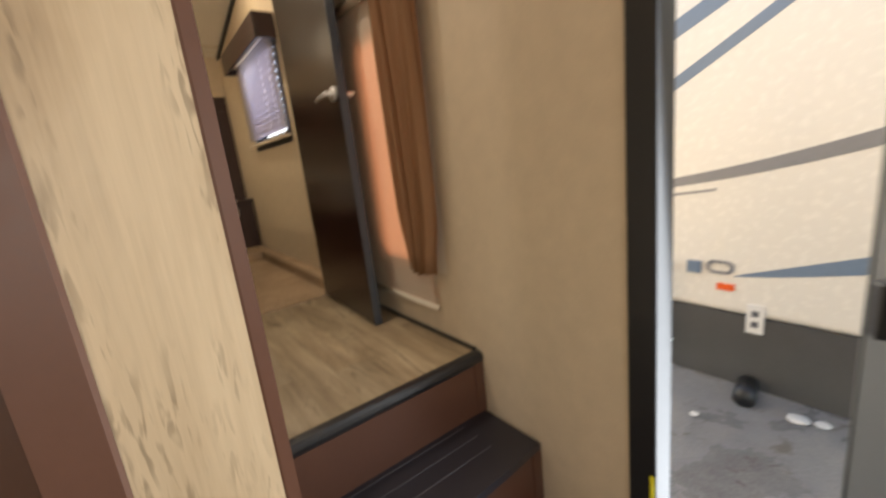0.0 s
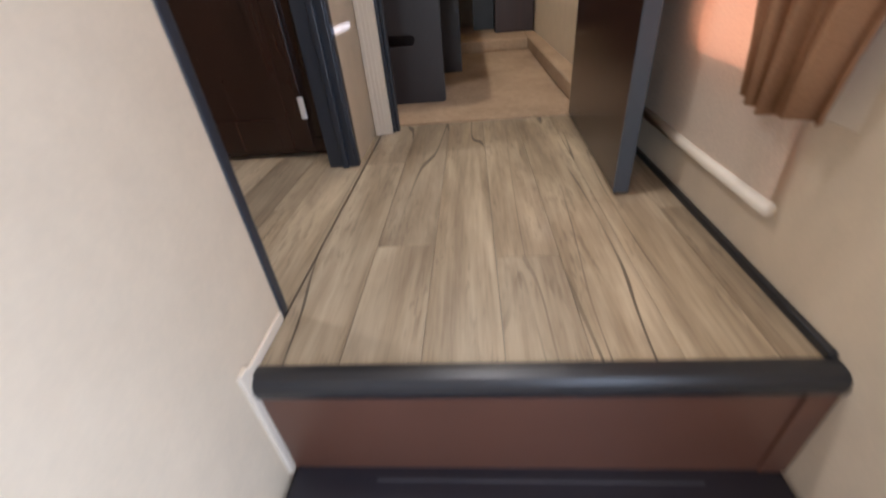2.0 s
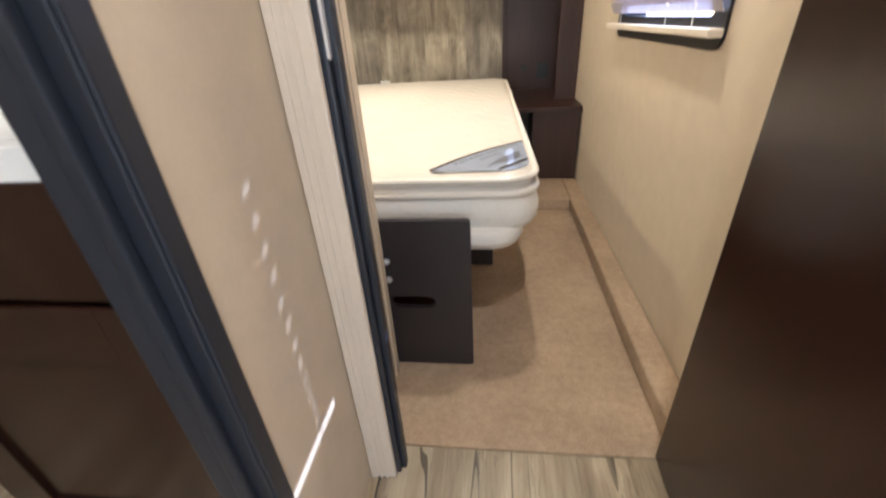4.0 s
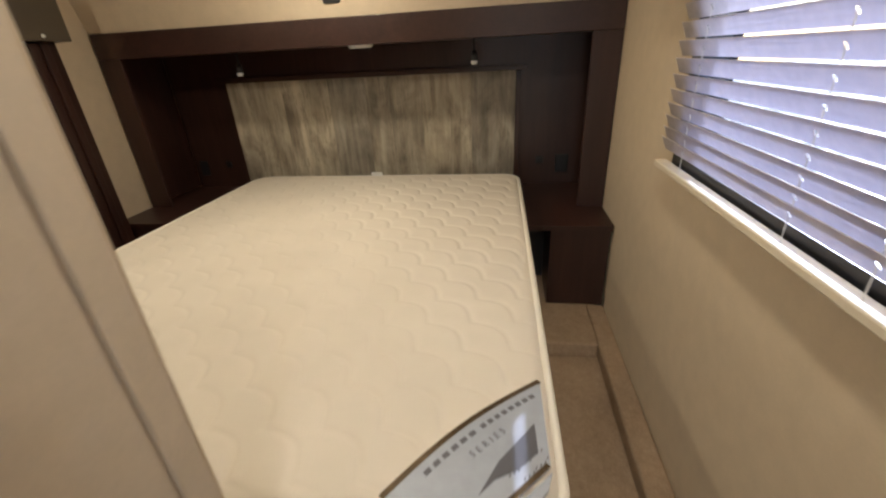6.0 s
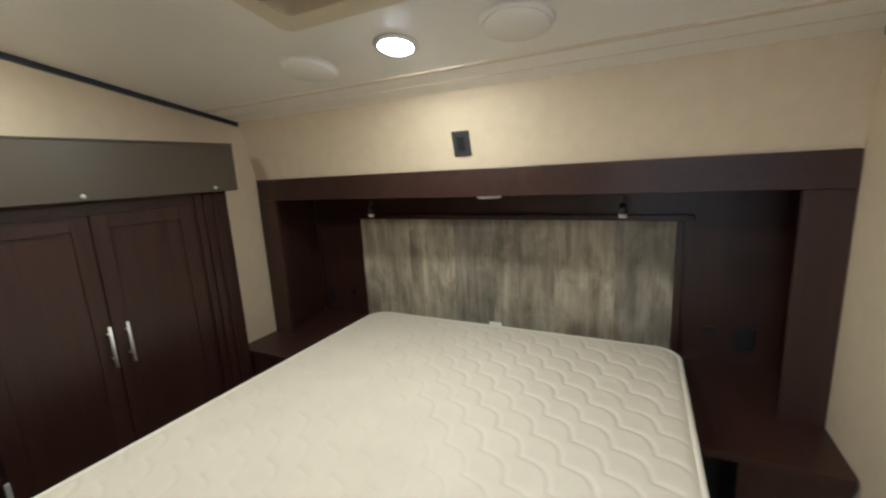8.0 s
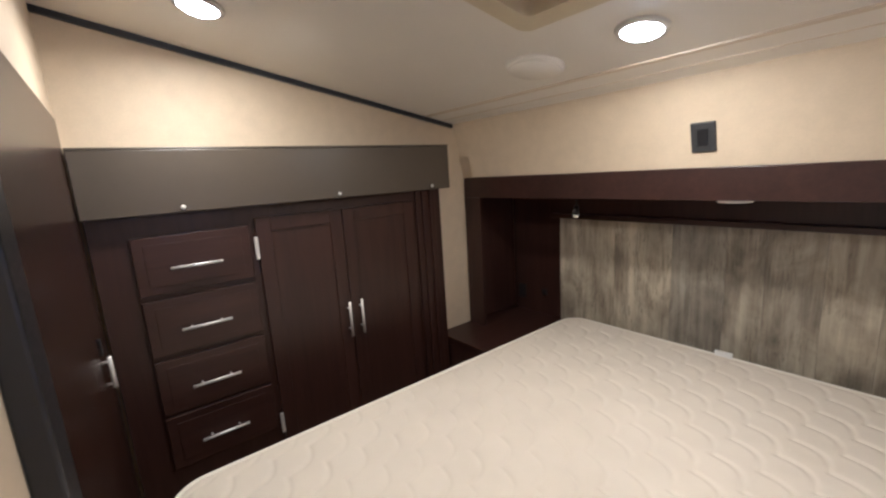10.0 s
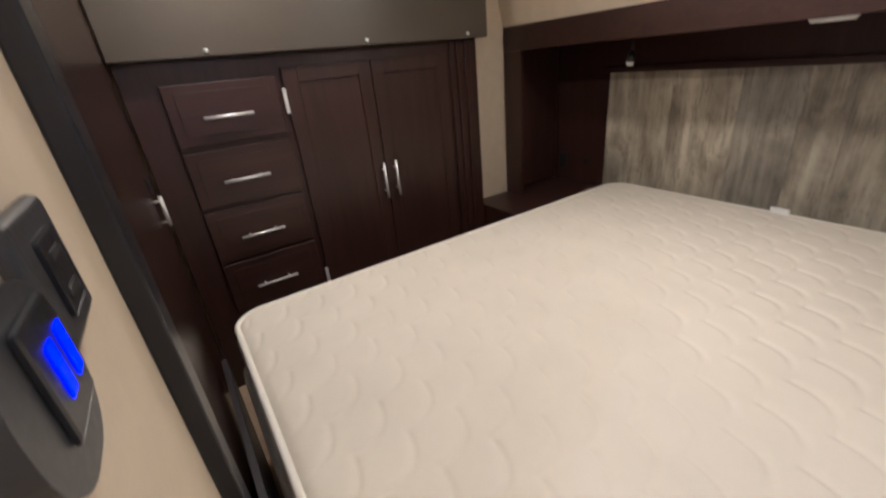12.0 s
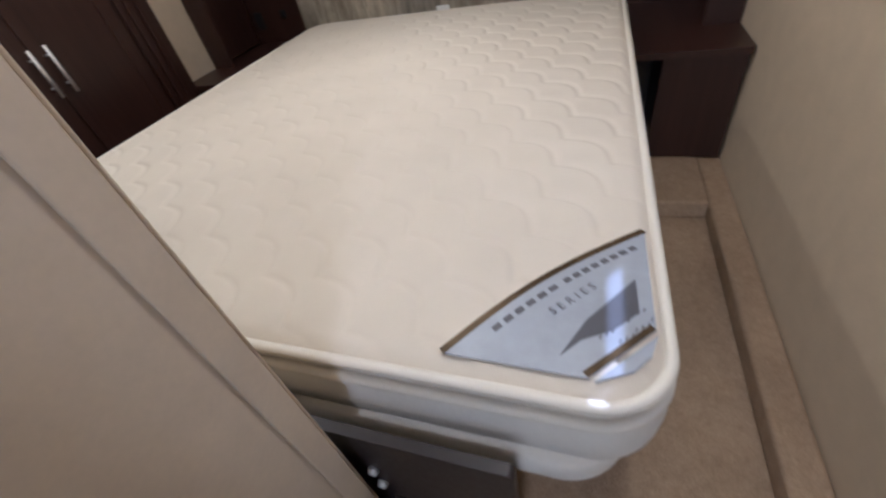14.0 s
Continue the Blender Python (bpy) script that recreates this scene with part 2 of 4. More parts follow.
def carpet():
    m, nt, b = node_mat("tan_carpet", 0.95, spec=0.1)
    v = coords(nt)
    big = ramp(nt, noise_tex(nt, v, 3.5, 4), [(0.3, (0.33, 0.225, 0.14)), (0.5, (0.47, 0.335, 0.215)), (0.7, (0.59, 0.43, 0.28))])
    tuft = noise_tex(nt, v, 38, 5, 0.75)
    pile = noise_tex(nt, v, 260, 3, 0.7)
    col = mix(nt, big, ramp(nt, tuft, [(0.32, (0.27, 0.19, 0.125)), (0.68, (0.66, 0.50, 0.35))]), 0.38)
    col = mix(nt, col, ramp(nt, pile, [(0.3, (0.22, 0.155, 0.10)), (0.7, (0.68, 0.52, 0.36))]), 0.35)
    nt.links.new(col, b.inputs["Base Color"])
    bump(nt, b, mix(nt, pile, tuft, 0.55), 1.0, 0.009)
    return m


def asphalt():
    m, nt, b = node_mat("wet_asphalt", 0.5)
    v = coords(nt)
    big = noise_tex(nt, v, 1.1, 6, 0.62, 0.6)
    col = ramp(nt, big, [(0.32, (0.14, 0.14, 0.145)), (0.46, (0.27, 0.27, 0.27)), (0.58, (0.36, 0.345, 0.32)), (0.66, (0.15, 0.105, 0.075)), (0.70, (0.24, 0.23, 0.215))])
    blot = ramp(nt, noise_tex(nt, v, 4.2, 4, 0.6, 0.4), [(0.60, (1, 1, 1)), (0.66, (0.42, 0.33, 0.27))])
    col = mix(nt, col, blot, 0.9, "MULTIPLY")
    col = mix(nt, col, ramp(nt, noise_tex(nt, v, 90, 3), [(0.3, (0.05, 0.05, 0.05)), (0.7, (0.30, 0.29, 0.28))]), 0.35)
    nt.links.new(col, b.inputs["Base Color"])
    nt.links.new(ramp(nt, big, [(0.38, (0.18, 0.18, 0.18)), (0.56, (0.75, 0.75, 0.75))]), b.inputs["Roughness"])
    bump(nt, b, noise_tex(nt, v, 120, 3), 0.3, 0.004)
    return m


M_GLASS, M_CARPET, M_ASPHALT = glass(), carpet(), asphalt()
M_SHADE = cloth("roller_shade_cloth", (0.66, 0.58, 0.46), (1.0, 0.32, 0.12), 0.21)
M_CURTAIN = cloth("brown_curtain_cloth", (0.30, 0.165, 0.088), (0.75, 0.32, 0.16), 0.2)
M_SLAT = cloth("blind_slat", (0.62, 0.55, 0.50), (0.80, 0.80, 0.90), 0.42, 0.5, 40)
M_LED = glow("led_lens", (1.0, 0.93, 0.8), 12.0)
M_BLUE = glow("blue_led", (0.005, 0.008, 1.0), 0.75)

# ---- building helpers ----


def thing(name, at, label, category, group="", kind=""):
    ob = new(name)
    ob.location = at
    ob.empty_display_size = 0.1
    return tagged(ob, label, category, group, kind)


def part(name, bm, material, parent=None, label="", smooth=False):
    """One mesh object from a bmesh laid out in world places, under a thing or a part."""
    me = bpy.data.meshes.new(name)
    bmesh.ops.recalc_face_normals(bm, faces=bm.faces)
    if smooth:
        for f in bm.faces:
            f.smooth = True
    bm.to_mesh(me)
    bm.free()
    me.materials.append(material)
    ob = new(name, me)
    if parent:
        ob.parent = parent
        if not parent.parent:
            ob.matrix_parent_inverse = Matrix.Translation(-parent.location)
    return tagged(ob, label) if label else ob


def box(x0, x1, y0, y1, z0, z1, bevel=0.0, seg=2, bm=None, turn=None):
    bm = bm or bmesh.new()
    m = Matrix.Translation(((x0 + x1) / 2, (y0 + y1) / 2, (z0 + z1) / 2)) @ Matrix.Diagonal((abs(x1 - x0), abs(y1 - y0), abs(z1 - z0), 1))
    made = bmesh.ops.create_cube(bm, size=1, matrix=(turn @ m) if turn else m)
    if bevel:
        edges = list({e for v in made["verts"] for e in v.link_edges})
        bmesh.ops.bevel(bm, geom=edges, offset=bevel, segments=seg, affect="EDGES", profile=0.5)
    return bm


def rod(a, b, r, r2=None, seg=16, bm=None):
    bm = bm or bmesh.new()
    a, b = Vector(a), Vector(b)
    turn = (b - a).to_track_quat("Z", "Y").to_matrix().to_4x4()
    bmesh.ops.create_cone(bm, cap_ends=True, segments=seg, radius1=r, radius2=r if r2 is None else r2, depth=(b - a).length,
                          matrix=Matrix.Translation((a + b) / 2) @ turn)
    return bm


def outline(points, lo, hi, axis="z", bm=None):
    """A flat outline drawn out between two heights of one axis."""
    bm = bm or bmesh.new()
    put = {"z": lambda p, h: (p[0], p[1], h), "y": lambda p, h: (p[0], h, p[1]), "x": lambda p, h: (h, p[0], p[1])}[axis]
    a = [bm.verts.new(put(p, lo)) for p in points]
    b = [bm.verts.new(put(p, hi)) for p in points]
    bm.faces.new(a)
    bm.faces.new(b[::-1])
    for k in range(len(points)):
        n = (k + 1) % len(points)
        bm.faces.new((a[k], a[n], b[n], b[k]))
    return bm


def rounded(x0, x1, y0, y1, r, seg=5):
    pts = []
    for cx, cy, s in ((x1 - r, y1 - r, 0), (x0 + r, y1 - r, 90), (x0 + r, y0 + r, 180), (x1 - r, y0 + r, 270)):
        for k in range(seg + 1):
            a = radians(s + 90 * k / seg)
            pts.append((cx + r * math.cos(a), cy + r * math.sin(a)))
    return pts


def sweep(path, profile, closed=True):
    """A profile of (outward, up) carried round a level outline of (x, y), with miters."""
    bm, n = bmesh.new(), len(path)
    rings = []
    for k in range(n):
        a, b, c = Vector(path[k - 1]), Vector(path[k]), Vector(path[(k + 1) % n])
        d = ((b - a).normalized() + (c - b).normalized()).normalized()
        out = Vector((d.y, -d.x))
        rings.append([bm.verts.new((b.x + out.x * o, b.y + out.y * o, z)) for o, z in profile])
    m = len(profile)
    for k in range(n):
        p, q = rings[k], rings[(k + 1) % n]
        for j in range(m if closed else m - 1):
            i = (j + 1) % m
            bm.faces.new((p[j], q[j], q[i], p[i]))
    return bm


def structure(name, bm, material, label, category="wall", smooth=False):
    return tagged(part(name, bm, material, None, "", smooth), label, category, "", "structure")


def wall_with_holes(name, x0, x1, y0, y1, z0, z1, holes, material, label):
    """A wall along y with rectangular openings (y0, y1, z0, z1), in one mesh of butted blocks."""
    bm = bmesh.new()
    ys = sorted({y0, y1, *[h[0] for h in holes], *[h[1] for h in holes]})
    for a, b in zip(ys, ys[1:]):
        cuts = sorted((h[2], h[3]) for h in holes if h[0] <= a and h[1] >= b)
        z = z0
        for c, d in cuts:
            if c > z:
                box(x0, x1, a, b, z, c, bm=bm)
            z = d
        if z < z1:
            box(x0, x1, a, b, z, z1, bm=bm)
    return structure(name, bm, material, label)


def ring(outer, inner, lo, hi, axis="x"):
    """A frame between two outlines of as many points, drawn out along an axis."""
    bm, n = bmesh.new(), len(outer)
    put = {"z": lambda p, h: (p[0], p[1], h), "y": lambda p, h: (p[0], h, p[1]), "x": lambda p, h: (h, p[0], p[1])}[axis]
    rows = [[bm.verts.new(put(p, h)) for p in pts] for pts, h in ((outer, lo), (outer, hi), (inner, hi), (inner, lo))]
    for j in range(4):
        a, b = rows[j], rows[(j + 1) % 4]
        for k in range(n):
            i = (k + 1) % n
            bm.faces.new((a[k], a[i], b[i], b[k]))
    return bm


def roof_slab(x0, x1, y0, y1, bm, up=0.0, thick=0.04):
    """A piece of the falling ceiling."""
    v = [bm.verts.new((x, y, roof(y) + up + t)) for t in (0, thick) for x, y in ((x0, y0), (x1, y0), (x1, y1), (x0, y1))]
    for f in ((0, 1, 2, 3), (7, 6, 5, 4), (0, 4, 5, 1), (1, 5, 6, 2), (2, 6, 7, 3), (3, 7, 4, 0)):
        bm.faces.new([v[k] for k in f])
    return bm


# ---- large structure ----
Z0 = -0.70
wall_with_holes("wall_right", 0, 0.06, -4.2, 3.95, Z0, 2.32,
                [(-1.30, -0.637, Z0, 1.30), (0.15, 0.69, 0.275, 1.27), (1.69, 2.54, 0.97, 1.62)], M_WALL, "beige papered outer wall with three openings")
structure("wall_stair", box(-0.965, -0.84, -0.559, 0.135, Z0, 2.30), M_WALL, "beige papered partition beside the stairs")
bm = box(-0.95, -0.86, 0.85, 1.50, 0, 2.30)
structure("wall_hall", bm, M_WALL, "beige papered wall between bathroom and bedroom doors")
structure("wall_bath_header", box(-0.95, -0.86, 0.135, 0.85, 1.95, 2.30), M_WALL, "beige wall above the bathroom doorway")
structure("wall_bedroom_header", box(-0.86, 0, 1.12, 1.22, 1.93, 2.30), M_WALL, "beige wall above the bedroom doorway")
bm = box(-1.33, -0.95, 1.42, 1.50, 0, 2.30)
box(-2.14, -1.33, 1.42, 1.50, 1.80, 2.30, bm=bm)
box(-2.735, -2.14, 1.42, 1.50, 0, 2.30, bm=bm)
structure("wall_bedroom_back", bm, M_WALL, "beige papered wall at the foot of the bed")
structure("wall_left", box(-2.82, -2.735, 1.42, 3.95, 0, 2.30), M_WALL, "beige papered wall of the slide-out")
structure("wall_front", box(-2.735, 0, 3.87, 3.95, 0, 1.52), M_WALL, "beige wall behind the headboard")
structure("wall_front_upper", outline([(3.40, 1.50), (3.314, 1.83), (3.314, 2.0), (3.95, 2.0), (3.95, 1.52), (3.42, 1.50)], -2.735, 0, "x"), M_WALL,
          "leaning beige papered wall above the headboard")
structure("wall_bath_left", box(-3.03, -2.95, -0.42, 1.50, 0, 2.30), M_WALL, "beige bathroom wall")
structure("wall_bath_front", box(-2.95, -0.965, -0.50, -0.42, Z0, 2.30), M_WALL, "beige wall between bathroom and living space")
structure("wall_bath_corner", box(-2.95, -2.82, 1.42, 1.50, 0, 2.30), M_WALL, "beige corner wall")
# Unseen shell closing the living space; its openings are invented to admit light.
wall_with_holes("wall_living_left", -3.23, -3.15, -4.2, -0.42, Z0, 2.30, [(-2.5, -1.9, 0.3, 0.9)], M_WALL, "unseen beige living space wall with an added light opening")
bm = box(-3.15, -1.95, -4.28, -4.2, Z0, 2.30)
box(-0.55, 0, -4.28, -4.2, Z0, 2.30, bm=bm)
box(-1.95, -0.55, -4.28, -4.2, Z0, 0.2, bm=bm)
box(-1.95, -0.55, -4.28, -4.2, 1.3, 2.30, bm=bm)
structure("wall_living_back", bm, M_WALL, "unseen beige rear wall with an added light opening")
structure("ceiling_hall", box(-3.23, 0, -4.2, 1.13, 2.27, 2.32), M_CEIL, "off-white flat ceiling panel", "ceiling")
VX0, VX1, VY0, VY1 = -1.56, -1.13, 2.16, 2.62
bm = bmesh.new()
for a in ((-2.735, VX0, 1.13, 3.33), (VX1, 0, 1.13, 3.33), (VX0, VX1, 1.13, VY0), (VX0, VX1, VY1, 3.33)):
    roof_slab(*a, bm)
structure("ceiling_bedroom", bm, M_CEIL, "off-white ceiling falling towards the front", "ceiling")
bm = bmesh.new()
roof_slab(-2.70, -0.02, 3.095, 3.115, bm, -0.005, 0.006)
roof_slab(-2.70, -0.02, 3.215, 3.22, bm, -0.002, 0.003)
structure("ceiling_seam", bm, M_CASING, "pale batten over the ceiling joint", "trim")
for x, nm in ((-2.735, "trim_left"), (-0.02, "trim_right")):
    bm = bmesh.new()
    roof_slab(x, x + 0.02, 1.50, 3.31, bm, -0.022, 0.022)
    structure(nm, bm, M_TRIM, "dark trim along the ceiling edge", "trim")
structure("floor_base_side", box(-2.95, -0.966, -0.42, 0.0, -0.10, -0.006), M_BLACK, "dark underlay beside the stairs", "floor")
structure("floor_base_hall", box(-2.95, 0, 0.0, 1.22, -0.10, -0.006), M_BLACK, "dark underlay of the upper floor", "floor")
structure("floor_base_bath", box(-2.95, -0.95, 1.22, 1.42, -0.10, -0.006), M_BLACK, "dark underlay of the bathroom floor", "floor")
structure("floor_living", box(-3.15, 0, -4.2, 0.0, Z0 - 0.08, Z0), M_PLANK, "grey-brown plank vinyl of the lower floor", "floor")
structure("carpet", box(-2.735, 0, 1.222, 3.87, -0.10, 0.006), M_CARPET, "tan cut-pile bedroom carpet", "carpet")
structure("carpet_mat_bath", box(-2.89, -1.70, 1.22, 1.384, 0.0, 0.012, 0.004), M_CARPET, "tan carpet beyond the bathroom vanity", "carpet")
structure("carpet_ledge_side", box(-0.088, 0, 1.26, 3.13, 0.006, 0.082, 0.012, 3), M_CARPET, "carpeted ledge along the outer wall", "ledge")
structure("carpet_ledge_front", box(-0.62, -0.088, 2.79, 3.87, 0.006, 0.084, 0.012, 3), M_CARPET, "carpeted ledge under the nightstand", "ledge")
structure("baseboard", box(-0.013, 0, 0.02, 1.18, 0.0, 0.014, 0.003), M_BLACK, "black shoe moulding along the floor", "baseboard")
structure("ground", box(-60, 60, -60, 60, -1.56, -1.46), M_ASPHALT, "patchy wet grey asphalt", "ground")
# Out-of-view roof sheet, added to block sun and sky from the rooms.
structure("roof_skin", box(-3.25, 0.08, -4.3, 4.0, 2.40, 2.45), M_DECK, "unseen grey roof sheet that blocks the sun", "roof")

# Dark panels stand in for the opening towards the wardrobe side and bed base.
end_panels = thing("linen_cabinet", (-2.3, 1.40, 0.0), "dark espresso panels standing in for the dark view past the bathroom", "cabinet")
part("side", box(-2.945, -2.90, 0.25, 1.38, 0.01, 1.95, 0.003), M_DOOR, end_panels)
part("front", box(-2.90, -1.665, 1.385, 1.415, 0.01, 1.95, 0.003), M_DOOR, end_panels)

# stair side corner and panel
structure("trim_corner", outline([(-0.821, -0.572), (-0.806, -0.572), (-0.806, -0.552), (-0.836, -0.552), (-0.836, -0.52), (-0.8395, -0.52), (-0.8395, -0.566)], Z0, 2.27), M_CORNER,
          "brown corner moulding", "trim")
structure("trim_corner_back", outline([(-1.02, -0.582), (-0.966, -0.582), (-0.962, -0.574), (-0.972, -0.566), (-1.02, -0.566)], Z0, 2.27), M_CORNER,
          "brown-grey corner moulding", "trim")
structure("panel_end", box(-0.971, -0.822, -0.571, -0.560, Z0, 2.27), M_PANEL, "rustic light wood-look wall panel", "panel")
structure("wall_living_front", box(-3.15, -0.97, -0.55, -0.501, Z0, 2.30), M_RISER, "red-brown wall beside the partition")
structure("trim_stair_edge", box(-0.84, -0.831, -0.022, 0.0, -0.233, 0.03, 0.002), M_CASING, "cream bead beside the top step", "trim")
structure("trim_stair_skirt", box(-0.84, -0.834, 0.0, 0.13, 0.0, 0.02, 0.002), M_CASING, "cream bead at the wall foot", "trim")
structure("trim_bath_left", box(-0.968, -0.836, 0.135, 0.158, 0, 1.95, 0.004), M_TRIM, "charcoal bathroom door casing", "trim")
bm = box(-0.951, -0.862, 0.826, 0.85, 0, 1.97, 0.004)
box(-0.905, -0.885, 0.812, 0.826, 0, 1.97, 0.004, bm=bm)
box(-0.862, -0.855, 0.826, 0.856, 0, 1.97, 0.003, bm=bm)
structure("trim_bath_right", bm, M_TRIM, "charcoal corner casing of the bathroom door", "trim")
bm = box(-0.859, -0.792, 1.127, 1.141, 0, 1.97, 0.004)
box(-0.856, -0.842, 1.123, 1.127, 0, 1.97, 0.0015, bm=bm)
box(-0.834, -0.828, 1.124, 1.127, 0, 1.97, 0.001, bm=bm)
box(-0.820, -0.814, 1.124, 1.127, 0, 1.97, 0.001, bm=bm)
structure("trim_bedroom_casing", bm, M_CASING, "cream fluted door casing", "trim")
bm = box(-0.859, -0.782, 1.142, 1.205, 0, 1.95, 0.004)
box(-0.782, -0.770, 1.155, 1.18, 0, 1.95, 0.003, bm=bm)
structure("trim_bedroom_jamb", bm, M_TRIM, "charcoal door jamb with a stop", "trim")
structure("trim_bedroom_jamb_right", box(-0.095, 0, 1.20, 1.27, 0, 1.95, 0.004), M_TRIM, "charcoal hinge jamb of the bedroom door", "trim")
structure("trim_bedroom_head", box(-0.782, -0.095, 1.13, 1.205, 1.90, 1.95, 0.004), M_TRIM, "charcoal door head", "trim")
bm = box(-0.86, -0.855, 1.462, 1.498, 0, 1.97, 0.002)
box(-0.91, -0.857, 1.4985, 1.503, 0, 1.97, 0.002, bm=bm)
structure("trim_bedroom_inner", bm, M_WALL, "cream inner door casing", "trim")
structure("trim_closet_casing", box(-1.385, -1.31, 1.50, 1.528, 0, 1.86, 0.004), M_BLACK, "charcoal upright door casing", "trim")
structure("trim_entry_jamb", box(-0.006, 0.068, -0.646, -0.575, Z0, 1.34, 0.004), M_BLACK, "black-brown entry door jamb", "trim")
structure("trim_entry_frame", box(0.0685, 0.08, -0.643, -0.61, Z0, 1.34, 0.003), M_BLACK, "black entry door frame", "trim")
structure("trim_entry_tape", box(-0.008, -0.0065, -0.643, -0.632, -0.32, -0.13), M_YELLOW,
          "yellow tape on the door jamb", "tape")

# ---- stairs ----
stairs = thing("stairs", (-0.42, -0.3, Z0), "dark stairs with black ribbed treads and red-brown risers", "stairs")


def bowed(y_back, y_side, bow, inset=0.0):
    """A tread's outline: straight at the back and sides, bowed in front."""
    pts = [(-0.833 + inset, y_back), (-0.833 + inset, y_side + inset)]
    for k in range(1, 16):
        u = k / 16
        pts.append((-0.833 + inset + (0.829 - 2 * inset) * u, y_side + inset - bow * math.sin(math.pi * u)))
    return pts + [(-0.004 - inset, y_side + inset), (-0.004 - inset, y_back)]


for k, (top, back, front) in enumerate(((-0.233, 0.0, -0.268), (-0.468, -0.255, -0.525))):
    bm = outline(bowed(back, front, 0.022), top - 0.028, top)
    bmesh.ops.bevel(bm, geom=[e for e in bm.edges if abs(e.verts[0].co.z - e.verts[1].co.z) < 0.001 and e.verts[0].co.z > top - 0.01],
                    offset=0.008, segments=3, affect="EDGES")
    tread = part("tread", bm, M_TREAD, stairs, "black moulded tread")
    for y in (-0.03, -0.098, -0.168):
        part("rib", box(-0.676, -0.135, back + y - 0.0025, back + y + 0.0025, top, top + 0.0022, 0.001), M_RIB, tread)
for top, bottom, y in ((-0.03, -0.233, 0.0), (-0.261, -0.468, -0.255), (-0.496, Z0, -0.515)):
    riser = part("riser", box(-0.834, -0.002, y - 0.008, y + 0.02, bottom - 0.012, top), M_RISER, stairs)
    part("riser_strip", box(-0.045, -0.003, y - 0.013, y - 0.008, bottom + 0.001, top, 0.001), M_RISER, riser)
prof = [(0.0, -0.036), (-0.010, -0.036), (-0.014, -0.028), (-0.016, -0.016), (-0.013, -0.004), (-0.006, 0.003), (0.008, 0.006), (0.022, 0.005), (0.022, 0.0), (0.0, 0.0)]
bm = outline(prof, -0.834, -0.001, "x")
part("nosing", bm, M_BLACK, stairs, "rounded black plastic stair nosing", False)

# ---- bedroom door, open ----
HX, HY = -0.118, 1.225
door = thing("bedroom_door", (HX, HY, 0.0), "dark espresso bedroom door, standing open", "door")
door_turn = Matrix.Translation((HX, HY, 0)) @ Matrix.Rotation(radians(-2.4), 4, "Z")
part("leaf", box(-0.004, 0.030, -0.681, 0, 0.008, 1.885, 0.0015, bm=None, turn=door_turn), M_DOOR, door)
part("edge_band", box(-0.005, 0.031, -0.686, -0.681, 0.008, 1.885, 0.001, turn=door_turn), M_EDGE, door, "blue-grey edge band")
for s in (-1, 1):
    x = -0.004 if s < 0 else 0.03
    bm = rod(door_turn @ Vector((x, -0.635, 1.02)), door_turn @ Vector((x + s * 0.012, -0.635, 1.02)), 0.028)
    rose = part("rose", bm, M_STEEL, door, "nickel handle rose", True)
    bm = rod(door_turn @ Vector((x, -0.635, 1.02)), door_turn @ Vector((x + s * 0.045, -0.635, 1.02)), 0.010)
    rod(door_turn @ Vector((x + s * 0.042, -0.645, 1.02)), door_turn @ Vector((x + s * 0.045, -0.54, 1.012)), 0.009, 0.007, bm=bm)
    part("lever", bm, M_STEEL, rose, "nickel lever", True)
strike = thing("strike_plate", (-0.78, 1.125, 1.04), "oval nickel strike plate on the jamb", "strike plate")
part("plate", outline(rounded(1.143, 1.1535, 0.99, 1.08, 0.005, 6), -0.785, -0.779, "x"), M_STEEL, strike)

# ---- hall window ----
win = tagged(new("window_hall"), "small round-cornered window behind a roller shade", "window", "", "structure")
part("window_frame", ring(rounded(0.145, 0.695, 0.27, 1.275, 0.012), rounded(0.27, 0.63, 0.325, 1.22, 0.055), 0.002, 0.02), M_CASING, win)
part("pane", outline(rounded(0.185, 0.635, 0.32, 1.225, 0.055), 0.008, 0.012, "x"), M_GLASS, win)
shade = thing("roller_shade", (-0.02, 0.5, 0.125), "drawn beige roller shade with a pale bottom bar", "roller shade")
bm = bmesh.new()
cols = [0.225 + 0.57 * k / 24 for k in range(25)]
for x in (-0.016,):
    rows_v = [[bm.verts.new((x - 0.004 * math.sin(7 * (y - 0.2)) * (1.3 - z), y, z)) for z in (0.135, 0.3, 0.5, 0.7, 0.9, 1.1, 1.35)] for y in cols]
    for a, b in zip(rows_v, rows_v[1:]):
        for j in range(6):
            bm.faces.new((a[j], b[j], b[j + 1], a[j + 1]))
part("cloth", bm, M_SHADE, shade, "", True)
part("bottom_bar", rod((-0.02, 0.217, 0.13), (-0.02, 0.803, 0.13), 0.012), M_CASING, shade, "pale bottom bar", True)
part("roller", rod((-0.03, 0.21, 1.37), (-0.03, 0.81, 1.37), 0.022), M_CASING, shade, "", True)


